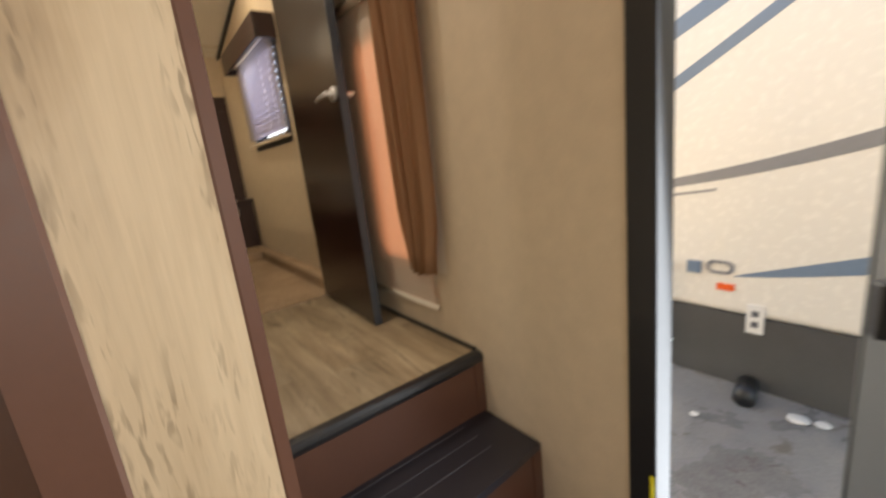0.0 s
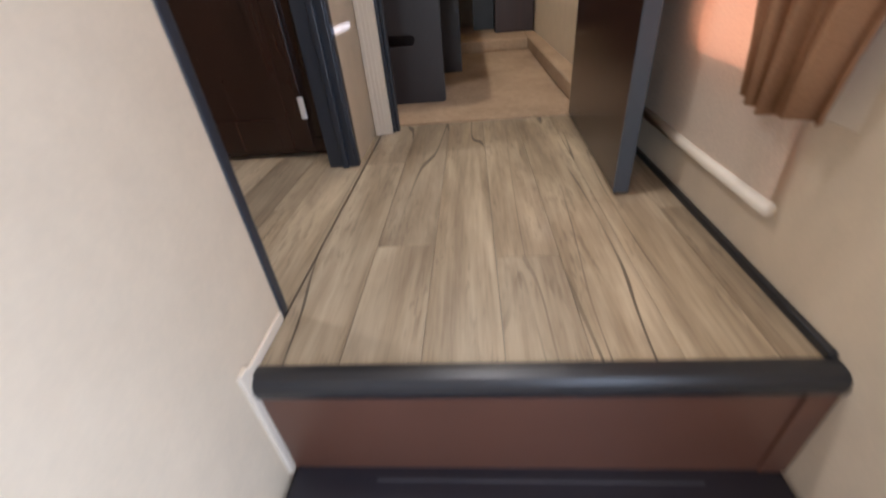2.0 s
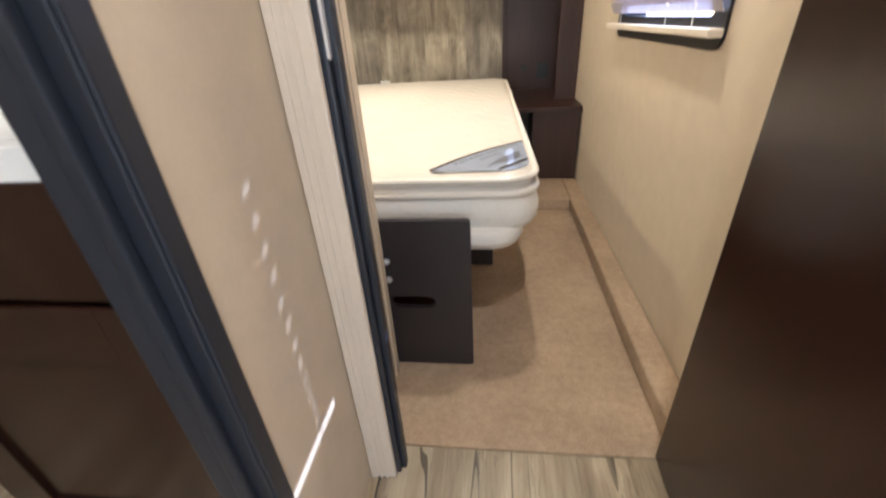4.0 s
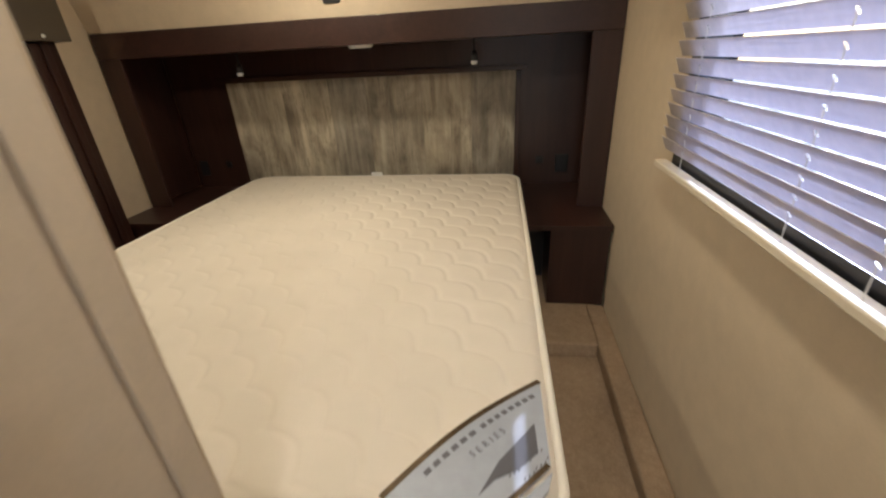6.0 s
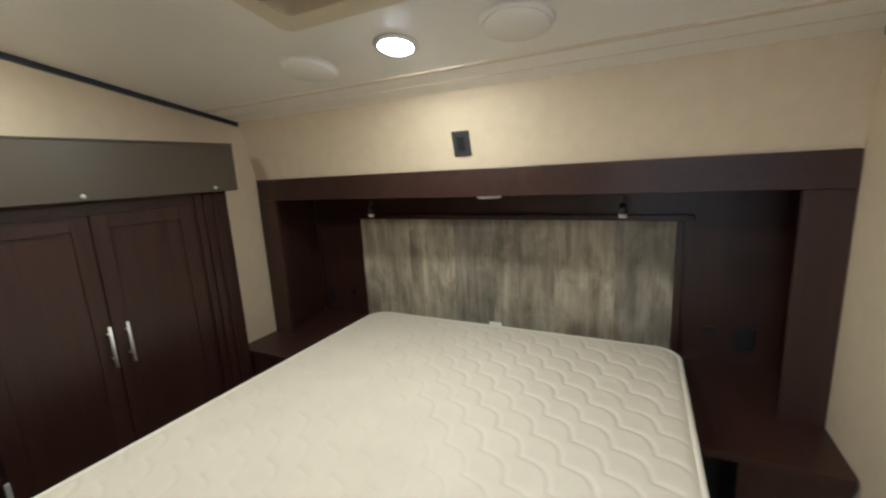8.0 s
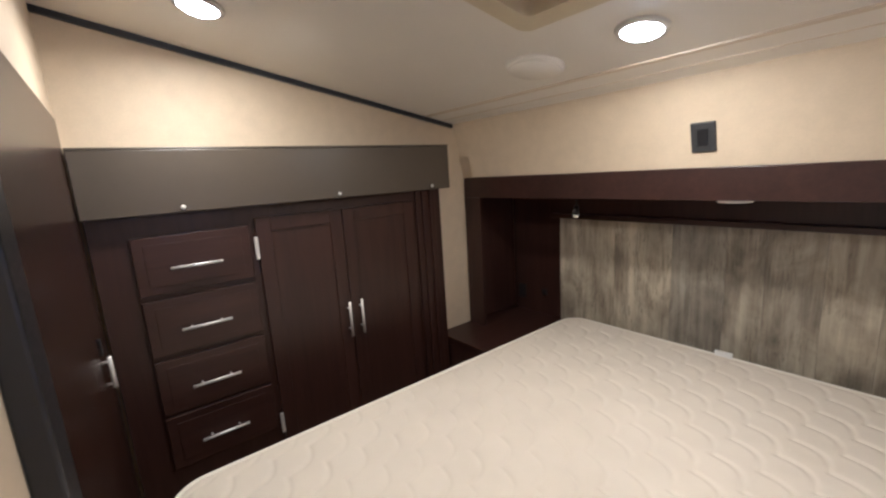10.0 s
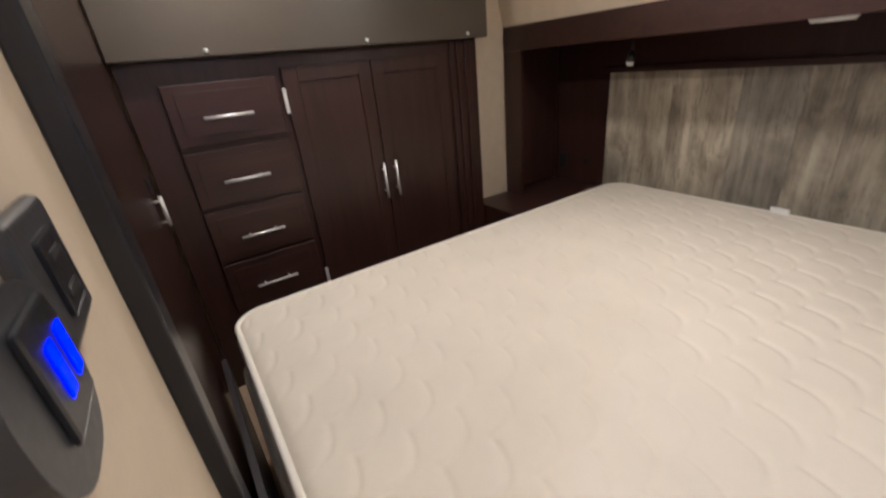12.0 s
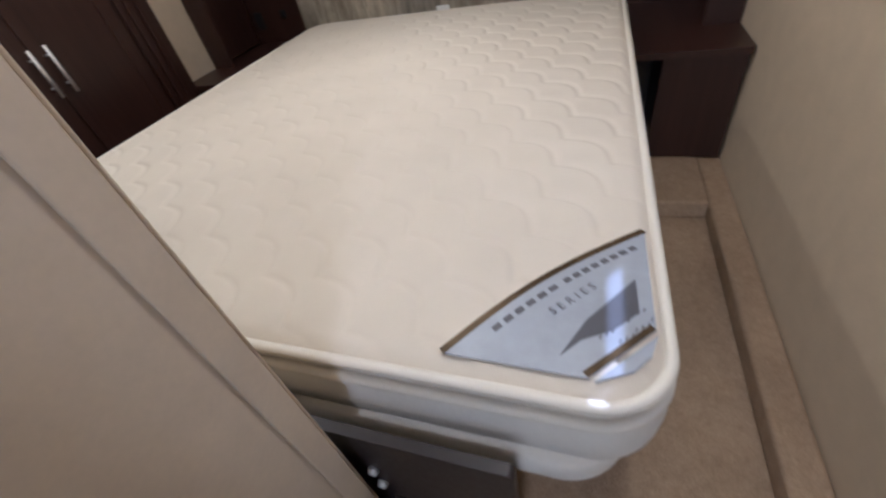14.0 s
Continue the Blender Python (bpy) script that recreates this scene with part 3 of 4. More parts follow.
def curtain(name, y0, y1, z0, z1, folds, deep, x, label, pinch):
    ob = thing(name, (x, (y0 + y1) / 2, z0), label, "curtain")
    bm, n, rows_n = bmesh.new(), folds * 10, 14
    grid = []
    for j in range(rows_n + 1):
        z = z0 + (z1 - z0) * j / rows_n
        tight = 1 - pinch * math.exp(-((z - z0) / 0.14) ** 2)
        line = []
        for k in range(n + 1):
            u = k / n
            y = (y0 + y1) / 2 + (u - 0.5) * (y1 - y0) * tight + 0.01 * math.sin(3 * z + 5 * u)
            d = deep * (0.6 + 0.4 * math.sin(2.1 * u * folds + 1)) * math.sin(2 * math.pi * folds * u + 0.7 * math.sin(2.5 * z))
            line.append(bm.verts.new((x + d, y, z + 0.006 * math.sin(9 * u))))
        grid.append(line)
    for a, b in zip(grid, grid[1:]):
        for k in range(n):
            bm.faces.new((a[k], a[k + 1], b[k + 1], b[k]))
    panel = part("panel", bm, M_CURTAIN, ob, "", True)
    s = panel.modifiers.new("thick", "SOLIDIFY")
    s.thickness = 0.002
    return ob


curtain("curtain", 0.105, 0.365, 0.285, 1.45, 5, 0.023, -0.062, "brown gathered curtain beside the hall window", 0.35)
curtain("curtain", 0.775, 0.855, 0.16, 1.45, 2, 0.010, -0.038, "narrow brown curtain behind the open door", 0.1)

# ---- bedroom window ----
win = tagged(new("window_bedroom"), "bedroom window with a black frame", "window", "", "structure")
part("window_frame", ring(rounded(1.66, 2.58, 0.928, 1.66, 0.04), rounded(1.72, 2.50, 1.0, 1.58, 0.03), -0.008, 0.075), M_BLACK, win)
part("pane", outline(rounded(1.71, 2.51, 0.99, 1.59, 0.03), 0.05, 0.054, "x"), M_GLASS, win)
blind = thing("window_blind", (-0.03, 2.03, 0.96), "closed pale slatted blind with daylight behind it", "blind")
CORDS = (1.78, 1.97, 2.45)
slat_z = [1.032]
while slat_z[-1] < 1.54:
    slat_z.append(slat_z[-1] + min(0.045, 0.031 + 0.0022 * (len(slat_z) - 1)))
for z in slat_z:
    turn = Matrix.Translation((-0.034, 2.124, z)) @ Matrix.Rotation(radians(66), 4, "Y")
    bm = box(-0.0215, -0.006, -0.478, 0.478, -0.0009, 0.0009, turn=turn)
    box(0.006, 0.0215, -0.478, 0.478, -0.0009, 0.0009, bm=bm, turn=turn)
    ends = [-0.478] + [e for c in CORDS for e in (c - 2.124 - 0.005, c - 2.124 + 0.005)] + [0.478]
    for a, b in zip(ends[::2], ends[1::2]):
        box(-0.006, 0.006, a, b, -0.0009, 0.0009, bm=bm, turn=turn)
    part("slat", bm, M_SLAT, blind)
part("bottom_rail", box(-0.052, -0.016, 1.64, 2.607, 0.958, 0.978, 0.004), M_CASING, blind, "cream bottom rail")
for y in CORDS:
    part("cord", rod((-0.034, y, 0.97), (-0.034, y, 1.62), 0.0012, seg=6), M_WHITE, blind)
part("head_rail", box(-0.06, -0.01, 1.64, 2.607, 1.57, 1.61, 0.003), M_CASING, blind)
val = thing("window_valance", (-0.06, 2.05, 1.55), "dark espresso box valance above the blind", "valance")
part("front_board", box(-0.125, -0.108, 1.61, 2.635, 1.525, 1.668, 0.003), M_BROWN_X, val)
part("end_board", box(-0.108, -0.001, 1.61, 1.627, 1.525, 1.668, 0.003), M_BROWN_X, val)
part("end_board", box(-0.108, -0.001, 2.618, 2.635, 1.525, 1.668, 0.003), M_BROWN_X, val)
part("top_board", box(-0.108, -0.001, 1.627, 2.618, 1.653, 1.668), M_BROWN_X, val)

# ---- bathroom vanity ----
vanity = thing("bathroom_vanity", (-1.33, 1.15, 0.0), "dark espresso bathroom vanity with a panelled door", "vanity")
part("body", box(-1.64, -0.955, 0.962, 1.415, 0.012, 0.884, 0.002), M_DOOR, vanity)
part("toe_board", box(-1.64, -0.955, 0.955, 0.962, 0.012, 0.06, 0.001), M_DOOR, vanity)


def shaker(parent, x0, x1, z0, z1, y, rail=0.10, name="door", handle=None):
    """A framed door facing -y."""
    d = part(name, box(x0 + rail, x1 - rail, y - 0.008, y - 0.001, z0 + rail, z1 - rail), M_DOOR, parent)
    for a, b in ((x0, x0 + rail), (x1 - rail, x1)):
        part("stile", box(a, b, y - 0.018, y, z0, z1, 0.002), M_DOOR, d)
    for a, b in ((z0, z0 + rail), (z1 - rail, z1)):
        part("rail", box(x0 + rail, x1 - rail, y - 0.018, y, a, b, 0.002), M_DOOR, d)
    return d


d = shaker(vanity, -1.635, -1.035, 0.03, 0.685, 0.960, 0.105)
bm = rod((-1.56, 0.905, 0.435), (-1.56, 0.905, 0.63), 0.0065)
for z in (0.475, 0.59):
    rod((-1.56, 0.942, z), (-1.56, 0.905, z), 0.004, bm=bm)
part("bar_handle", bm, M_STEEL, d, "nickel bar handle", True)
for z in (0.165, 0.60):
    part("hinge", box(-1.047, -1.028, 0.936, 0.944, z - 0.035, z + 0.035, 0.003), M_STEEL, d, "nickel hinge")
part("apron", box(-1.635, -0.96, 0.945, 0.960, 0.70, 0.882, 0.002), M_DOOR, vanity)
basin = thing("washbasin", (-1.33, 1.15, 0.86), "glossy off-white moulded washbasin on the vanity", "washbasin")
part("slab", ring(rounded(-1.66, -0.955, 0.945, 1.384, 0.02, 6), rounded(-1.58, -1.06, 0.99, 1.34, 0.12, 6), 0.885, 0.928, "z"), M_SINK, basin)
part("bowl", sweep(rounded(-1.58, -1.06, 0.99, 1.34, 0.12, 6), [(0.0, 0.926), (-0.02, 0.906), (-0.07, 0.894), (-0.12, 0.890), (-0.17, 0.889)], False), M_SINK, basin, "", True)
part("splash", box(-1.66, -0.955, 1.360, 1.384, 0.929, 0.985, 0.005), M_SINK, basin)
tap = thing("basin_tap", (-1.2, 1.375, 0.905), "chrome basin tap with a curved spout", "tap")
bm = rod((-1.2, 1.348, 0.925), (-1.2, 1.348, 1.01), 0.014)
rod((-1.2, 1.348, 1.0), (-1.2, 1.25, 1.02), 0.011, bm=bm)
part("spout", bm, M_STEEL, tap, "", True)
for x in (-1.29, -1.11):
    part("tap_handle", rod((x, 1.348, 0.925), (x, 1.348, 0.975), 0.014, 0.018), M_STEEL, tap, "", True)

# ---- far side door of the bathroom ----
door = thing("closet_door", (-1.75, 1.5, 0.0), "dark espresso door at the foot of the bed", "door")
part("leaf", box(-2.63, -1.385, 1.475, 1.510, 0.012, 1.795, 0.002), M_DOOR, door)
part("lock_plate", box(-2.312, -2.288, 1.510, 1.518, 1.065, 1.115, 0.003), M_BLACK, door)
bm = rod((-2.30, 1.529, 0.955), (-2.30, 1.529, 1.055), 0.006)
for z in (0.97, 1.04):
    rod((-2.30, 1.51, z), (-2.30, 1.529, z), 0.004, bm=bm)
part("pull_handle", bm, M_STEEL, door, "nickel pull handle", True)

# ---- wardrobe ----
wardrobe = thing("wardrobe", (-2.67, 2.3, 0.006), "built-in espresso wardrobe with four drawers and two doors", "wardrobe")
part("body", box(-2.733, -2.635, 1.52, 3.11, 0.006, 1.455, 0.002), M_BROWN, wardrobe)


def face_panel(parent, name, y0, y1, z0, z1, rail, deep=0.008, x=-2.635):
    """A front that faces +x, with a sunk field."""
    d = part(name, box(x, x + 0.019 - deep, y0 + rail, y1 - rail, z0 + rail, z1 - rail), M_BROWN, parent)
    for a, b in ((y0, y0 + rail), (y1 - rail, y1)):
        part("stile", box(x, x + 0.019, a, b, z0, z1, 0.002), M_BROWN, d)
    for a, b in ((z0, z0 + rail), (z1 - rail, z1)):
        part("rail", box(x, x + 0.019, y0 + rail, y1 - rail, a, b, 0.002), M_BROWN, d)
    return d


def bar(parent, a, b, out, posts):
    a, b = Vector(a), Vector(b)
    bm = rod(a, b, 0.0062)
    for u in posts:
        p = a.lerp(b, u)
        rod(p, p - Vector(out), 0.004, bm=bm)
    return part("bar_handle", bm, M_STEEL, parent, "nickel bar handle", True)


for k, z in enumerate((1.246, 0.998, 0.753, 0.512)):
    d = part("drawer", box(-2.635, -2.617, 1.635, 2.045, z - 0.100, z + 0.125, 0.003), M_BROWN_X, wardrobe)
    part("drawer_lip", box(-2.617, -2.6145, 1.67, 2.01, z - 0.07, z + 0.095, 0.001), M_BROWN_X, d)
    bar(d, (-2.585, 1.745, z), (-2.585, 1.925, z), (0.03, 0, 0), (0.2, 0.8))
for y0, y1, yh in ((2.075, 2.475, 2.455), (2.48, 2.90, 2.522)):
    d = face_panel(wardrobe, "wardrobe_door", y0, y1, 0.14, 1.40, 0.062)
    bar(d, (-2.585, yh, 0.752), (-2.585, yh, 0.932), (0.03, 0, 0), (0.2, 0.8))
    if y0 < 2.2:
        for z in (1.27, 0.43):
            part("hinge", box(-2.620, -2.609, 2.060, 2.076, z - 0.05, z + 0.05, 0.003), M_STEEL, d, "nickel hinge")
for y in (2.93, 2.975, 3.03):
    part("fluted_post", box(-2.635, -2.624, y, y + 0.035, 0.05, 1.45, 0.003), M_BROWN, wardrobe)
val = thing("slide_fascia", (-2.6, 2.3, 1.46), "grey-brown laminate fascia above the wardrobe", "fascia")
part("board", box(-2.60, -2.575, 1.515, 3.145, 1.455, 1.69, 0.004), M_VALANCE, val)
part("return_board", box(-2.733, -2.60, 3.125, 3.145, 1.455, 1.69, 0.003), M_VALANCE, val)
part("top_strip", box(-2.735, -2.573, 1.515, 3.147, 1.69, 1.698, 0.002), M_VALANCE, val)
for y in (1.82, 2.46, 3.015):
    part("screw_cap", rod((-2.575, y, 1.475), (-2.567, y, 1.475), 0.009, 0.006), M_WHITE, val, "white screw cap", True)

# ---- headboard alcove ----
head = thing("headboard_surround", (-1.36, 3.6, 0.52), "dark espresso headboard alcove with a header beam", "headboard")
part("header_beam", box(-2.72, -0.003, 3.385, 3.405, 1.375, 1.50, 0.003), M_BROWN_X, head)
part("soffit", box(-2.72, -0.003, 3.405, 3.83, 1.385, 1.40), M_BROWN_X, head)
part("post", box(-2.725, -2.592, 3.388, 3.41, 0.52, 1.375, 0.003), M_BROWN, head)
part("post", box(-0.137, -0.003, 3.388, 3.41, 0.53, 1.375, 0.003), M_BROWN, head)
part("side_board", box(-2.725, -2.706, 3.41, 3.83, 0.54, 1.385), M_BROWN, head)
part("side_board", box(-0.022, -0.003, 3.41, 3.83, 0.54, 1.385), M_BROWN, head)
part("back_board", box(-2.706, -0.022, 3.832, 3.86, 0.30, 1.385), M_BROWN, head)
part("upper_rail", box(-2.36, -0.40, 3.806, 3.832, 1.212, 1.24, 0.003), M_BROWN_X, head)
part("side_rail", box(-0.466, -0.44, 3.808, 3.832, 0.55, 1.212, 0.003), M_BROWN, head)
field = part("plank_field", box(-2.300, -0.468, 3.822, 3.832, 0.50, 1.212), M_HEAD, head, "weathered grey barnwood panel")
x, k = -2.299, 0
widths = (0.16, 0.21, 0.13, 0.18, 0.24, 0.15, 0.20, 0.17, 0.13, 0.15, 0.11)
for w in widths:
    x2 = min(x + w, -0.470)
    part("plank", box(x + 0.0006, x2 - 0.0006, 3.812, 3.822, 0.50, 1.211), M_HEAD, field)
    x = x2
for x in (-2.013, -0.688):
    spot = thing("reading_light", (x, 3.555, 1.25), "small black reading light under the soffit", "reading light")
    part("stem", rod((x, 3.56, 1.385), (x, 3.56, 1.31), 0.006), M_BLACK, spot, "", True)
    part("shade", rod((x, 3.56, 1.32), (x, 3.552, 1.275), 0.013, 0.020), M_BLACK, spot, "", True)
    part("lens", rod((x, 3.552, 1.274), (x, 3.550, 1.258), 0.019, 0.014), M_WHITE, spot, "white lens", True)
dome = thing("dome_light", (-1.262, 3.5, 1.37), "flat round white light under the soffit", "ceiling light")
part("lens", rod((-1.262, 3.47, 1.385), (-1.262, 3.47, 1.362), 0.07, 0.055, 32), M_WHITE, dome, "", True)
switch = thing("wall_outlet", (-1.348, 3.36, 1.61), "charcoal outlet plate on the leaning wall", "outlet")
lean = Matrix.Translation((-1.348, 3.37, 1.613)) @ Matrix.Rotation(math.atan2(0.086, 0.33), 4, "X")
part("plate", box(-0.042, 0.042, -0.008, 0.004, -0.056, 0.056, 0.004, turn=lean), M_PLATE, switch)
part("socket", box(-0.018, 0.018, -0.011, -0.008, -0.032, 0.032, 0.002, turn=lean), M_BLACK, switch)
for x, z, w, h in ((-0.176, 0.665, 0.038, 0.055), (-0.311, 0.69, 0.022, 0.022), (-2.635, 0.665, 0.03, 0.05), (-2.44, 0.69, 0.02, 0.022)):
    o = thing("wall_outlet", (x, 3.83, z), "small black outlet in the alcove", "outlet")
    part("plate", box(x - w, x + w, 3.822, 3.831, z - h, z + h, 0.004), M_BLACK, o)
    part("socket", box(x - w * 0.5, x + w * 0.5, 3.819, 3.822, z - h * 0.5, z + h * 0.5, 0.001), M_BLACK, o)

# ---- nightstands ----
ns = thing("nightstand", (-0.2, 3.3, 0.085), "dark espresso nightstand with an open cubby", "nightstand")
part("top", outline(rounded(-0.412, -0.006, 3.105, 3.83, 0.012), 0.512, 0.538), M_BROWN_X, ns)
part("front", box(-0.295, -0.012, 3.122, 3.14, 0.086, 0.512, 0.002), M_BROWN, ns)
part("side", box(-0.295, -0.277, 3.14, 3.80, 0.086, 0.512), M_BROWN, ns)
# Black sheet closing the open cubby, darker than the espresso boards.
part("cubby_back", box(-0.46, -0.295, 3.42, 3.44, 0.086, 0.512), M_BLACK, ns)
ns = thing("nightstand", (-2.5, 3.3, 0.006), "dark espresso shelf beside the bed head", "nightstand")
part("top", outline(rounded(-2.73, -2.10, 3.115, 3.83, 0.012), 0.505, 0.53), M_BROWN_X, ns)
part("front", box(-2.72, -2.14, 3.13, 3.15, 0.006, 0.505, 0.002), M_BROWN, ns)

# ---- bed ----
X0, X1, Y0, Y1, ZT = -2.130, -0.430, 1.604, 3.665, 0.652
bed = thing("bed_base", (-1.26, 2.6, 0.006), "dark laminate bed base with a slotted foot panel", "bed")
slot = rounded(-0.858, -0.720, 0.245, 0.289, 0.0215, 6)
bm = ring(rounded(-1.03, -0.606, 0.008, 0.547, 0.012, 6), slot, 1.528, 1.546, "y")
foot = part("foot_panel", bm, M_FOOT, bed, "dark brown-grey slotted foot panel")
for z in (0.415, 0.351):
    part("bolt", rod((-0.857, 1.528, z), (-0.857, 1.518, z), 0.011, 0.008), M_STEEL, foot, "", True)
part("foot_panel", box(-2.06, -1.03, 1.528, 1.546, 0.008, 0.547, 0.002), M_FOOT, bed)
part("support", box(-0.68, -0.54, 2.17, 2.19, 0.008, 0.40, 0.002), M_FOOT, bed)
part("box", box(-2.02, -0.70, 1.70, 3.62, 0.008, 0.39, 0.004), M_BROWN, bed)
part("platform", box(-2.02, -0.64, 1.72, 3.66, 0.39, 0.410, 0.003), M_BLACK, bed)

mattress = thing("mattress", (-1.26, 2.6, 0.44), "bare cream queen mattress with scalloped quilting", "mattress")
RC = 0.10


def quilt(x, y):
    """Depth of the stitched scallops at a place."""
    s, r = (x + y) / 1.41421, (x - y) / 1.41421
    k = math.floor(s / 0.092)
    best = 1.0
    for j in (k - 1, k, k + 1, k + 2):
        ph = 0.5 if j % 2 else 0.0
        wv = abs(math.sin(math.pi * (r / 0.15 + ph)))
        best = min(best, abs(s - j * 0.092 - (wv - 0.6) * 0.036))
    return best


nx, ny = 290, 350
hx, hy, cx, cy = (X1 - X0) / 2, (Y1 - Y0) / 2, (X0 + X1) / 2, (Y0 + Y1) / 2
verts, faces = [], []
for j in range(ny + 1):
    for k in range(nx + 1):
        px, py = (2 * k / nx - 1) * hx, (2 * j / ny - 1) * hy
        ax, ay = abs(px) - (hx - RC), abs(py) - (hy - RC)
        if ax > 0 and ay > 0:
            f = max(ax, ay) / math.hypot(ax, ay)
            px = math.copysign(hx - RC + ax * f, px)
            py = math.copysign(hy - RC + ay * f, py)
            edge = RC - max(ax, ay)
        else:
            edge = min(hx - abs(px), hy - abs(py))
        x, y = cx + px, cy + py
        g = quilt(x, y)
        fade = min(1, edge / 0.05)
        puff = 0.0048 * (1 - math.exp(-(g / 0.0085) ** 2)) * fade
        drop = 0.016 * (1 - min(1, edge / 0.035)) ** 2
        sag = 0.004 * noise.noise((x * 2.3, y * 2.3, 0.0)) + 0.0015 * noise.noise((x * 14, y * 14, 2.0))
        verts.append((x, y, ZT - 0.006 + puff - drop + sag))
for j in range(ny):
    for k in range(nx):
        a = j * (nx + 1) + k
        faces.append((a, a + 1, a + nx + 2, a + nx + 1))
me = bpy.data.meshes.new("quilted_top")
me.from_pydata(verts, [], faces)
me.polygons.foreach_set("use_smooth", [True] * len(faces))
me.materials.append(M_TICKING)
top = new("quilted_top", me)
top.parent = mattress
top.matrix_parent_inverse = Matrix.Translation(-mattress.location)
rim = rounded(X0, X1, Y0, Y1, RC, 14)[::-1]


def tube(z, r, out=0.0):
    return [(out + r * math.cos(2 * math.pi * k / 10), z + r * math.sin(2 * math.pi * k / 10)) for k in range(10)]


part("piping", sweep(rim[::-1], tube(ZT - 0.018, 0.0095)), M_PIPING, mattress, "cream corded edge", True)
part("piping", sweep(rim[::-1], tube(ZT - 0.060, 0.0095, 0.004)), M_PIPING, mattress, "cream corded edge", True)
part("pillow_edge", sweep(rim[::-1], [(-0.004, ZT - 0.020), (-0.004, ZT - 0.030), (-0.010, ZT - 0.038), (-0.012, ZT - 0.046), (0.0, ZT - 0.060)], False), M_BORDER, mattress, "", True)
part("border", sweep(rim[::-1], [(-0.002, ZT - 0.062), (0.004, ZT - 0.076), (0.014, ZT - 0.115), (0.012, ZT - 0.150), (-0.002, ZT - 0.172), (-0.03, ZT - 0.180)], False),
     M_BORDER, mattress, "smooth off-white border", True)
part("underside_edge", sweep(rounded(X0 + 0.04, X1 - 0.055, Y0 - 0.008, Y1 - 0.04, RC - 0.02, 14), [(-0.02, ZT - 0.160), (0.012, ZT - 0.163), (0.02, ZT - 0.172), (0.024, ZT - 0.200), (0.010, ZT - 0.228), (-0.05, ZT - 0.238)], False),
     M_BORDER, mattress, "", True)
part("underside", outline(rounded(X0 + 0.04, X1 - 0.055, Y0 - 0.008, Y1 - 0.04, RC - 0.02, 8), ZT - 0.232, ZT - 0.168), M_BORDER, mattress)
part("care_tag", box(-1.355, -1.285, 3.655, 3.668, 0.632, 0.664, 0.002), M_WHITE, mattress, "white cloth tag")
# corner label
ZL = ZT + 0.0045
patch = [(-0.452, 1.925), (-0.728, 1.634), (-0.534, 1.632), (-0.450, 1.721)]
d = (Vector(patch[0]) - Vector(patch[1])).normalized()
nrm = Vector((d.y, -d.x))
LONG = (Vector(patch[0]) - Vector(patch[1])).length


def arc(u, off=0.0):
    """A place on the label's bowed long edge, off metres in from it."""
    return Vector(patch[1]) + d * (LONG * u) + nrm * (off - 0.020 * math.sin(math.pi * u))


lab = part("corner_label", outline([arc(k / 16) for k in range(17)] + [Vector(patch[3]), Vector(patch[2])], ZL - 0.004, ZL), M_LABEL, mattress, "silver-blue satin corner label")


def strip(a, b, w, z, name, mat, parent, side=1):
    a, b = Vector(a), Vector(b)
    n = Vector((-(b - a).y, (b - a).x)).normalized() * w * side
    return part(name, outline([a, b, b + n, a + n], z, z + 0.0008), mat, parent)


part("ribbon", outline([arc(k / 16, -0.008) for k in range(17)] + [arc(k / 16, 0.003) for k in range(16, -1, -1)], ZL - 0.003, ZL + 0.001), M_GOLD, lab)
strip(patch[2], patch[3], 0.010, ZL + 0.0002, "ribbon", M_GOLD, lab, 1)
corner = [Vector(patch[2]) + Vector((0.008, -0.003)), Vector((-0.480, 1.652)), Vector((-0.458, 1.678)), Vector(patch[3]) + Vector((0.002, -0.008))]
part("label_tip", outline(corner, ZL - 0.006, ZL - 0.001), M_LABEL, lab)


def mark(u0, u1, off, high):
    """A plain bar the size of one letter, following the bowed edge."""
    part("letter_bar", outline([arc(u0, off), arc(u1, off), arc(u1, off + high), arc(u0, off + high)], ZL, ZL + 0.0007), M_INK, lab)


for k in range(6):
    mark(0.20 + 0.056 * k, 0.236 + 0.056 * k, 0.018, 0.010)
for k in range(8):
    mark(0.555 + 0.045 * k, 0.583 + 0.045 * k, 0.018, 0.010)
curve = bpy.data.curves.new("series_word", "FONT")
curve.body, curve.size, curve.space_character, curve.extrude = "SERIES", 0.019, 1.7, 0.0003
txt = new("series_word", curve)
ang = math.atan2(d.y, d.x)
p = Vector(patch[1]) + d * 0.165 + nrm * 0.042
txt.matrix_world = Matrix.Translation((p.x, p.y, ZL + 0.0006)) @ Matrix.Rotation(ang, 4, "Z")
dg = bpy.context.evaluated_depsgraph_get()
wm = bpy.data.meshes.new_from_object(txt.evaluated_get(dg))
wm.transform(Matrix.Translation((p.x, p.y, ZL + 0.0006)) @ Matrix.Rotation(ang, 4, "Z"))
bpy.data.objects.remove(txt)
wm.materials.clear()
wm.materials.append(M_INK)
word = new("series_word", wm)
word.parent = lab
p = Vector(patch[1]) + d * 0.125 + nrm * 0.098
part("emblem", outline([p, p + d * 0.07 - nrm * 0.022, p + d * 0.18 - nrm * 0.034, p + d * 0.165 - nrm * 0.018, p + d * 0.135 + nrm * 0.012, p + d * 0.085 + nrm * 0.012, p + d * 0.04 - nrm * 0.002], ZL, ZL + 0.0008),
     M_INK, lab, "dark plain emblem")
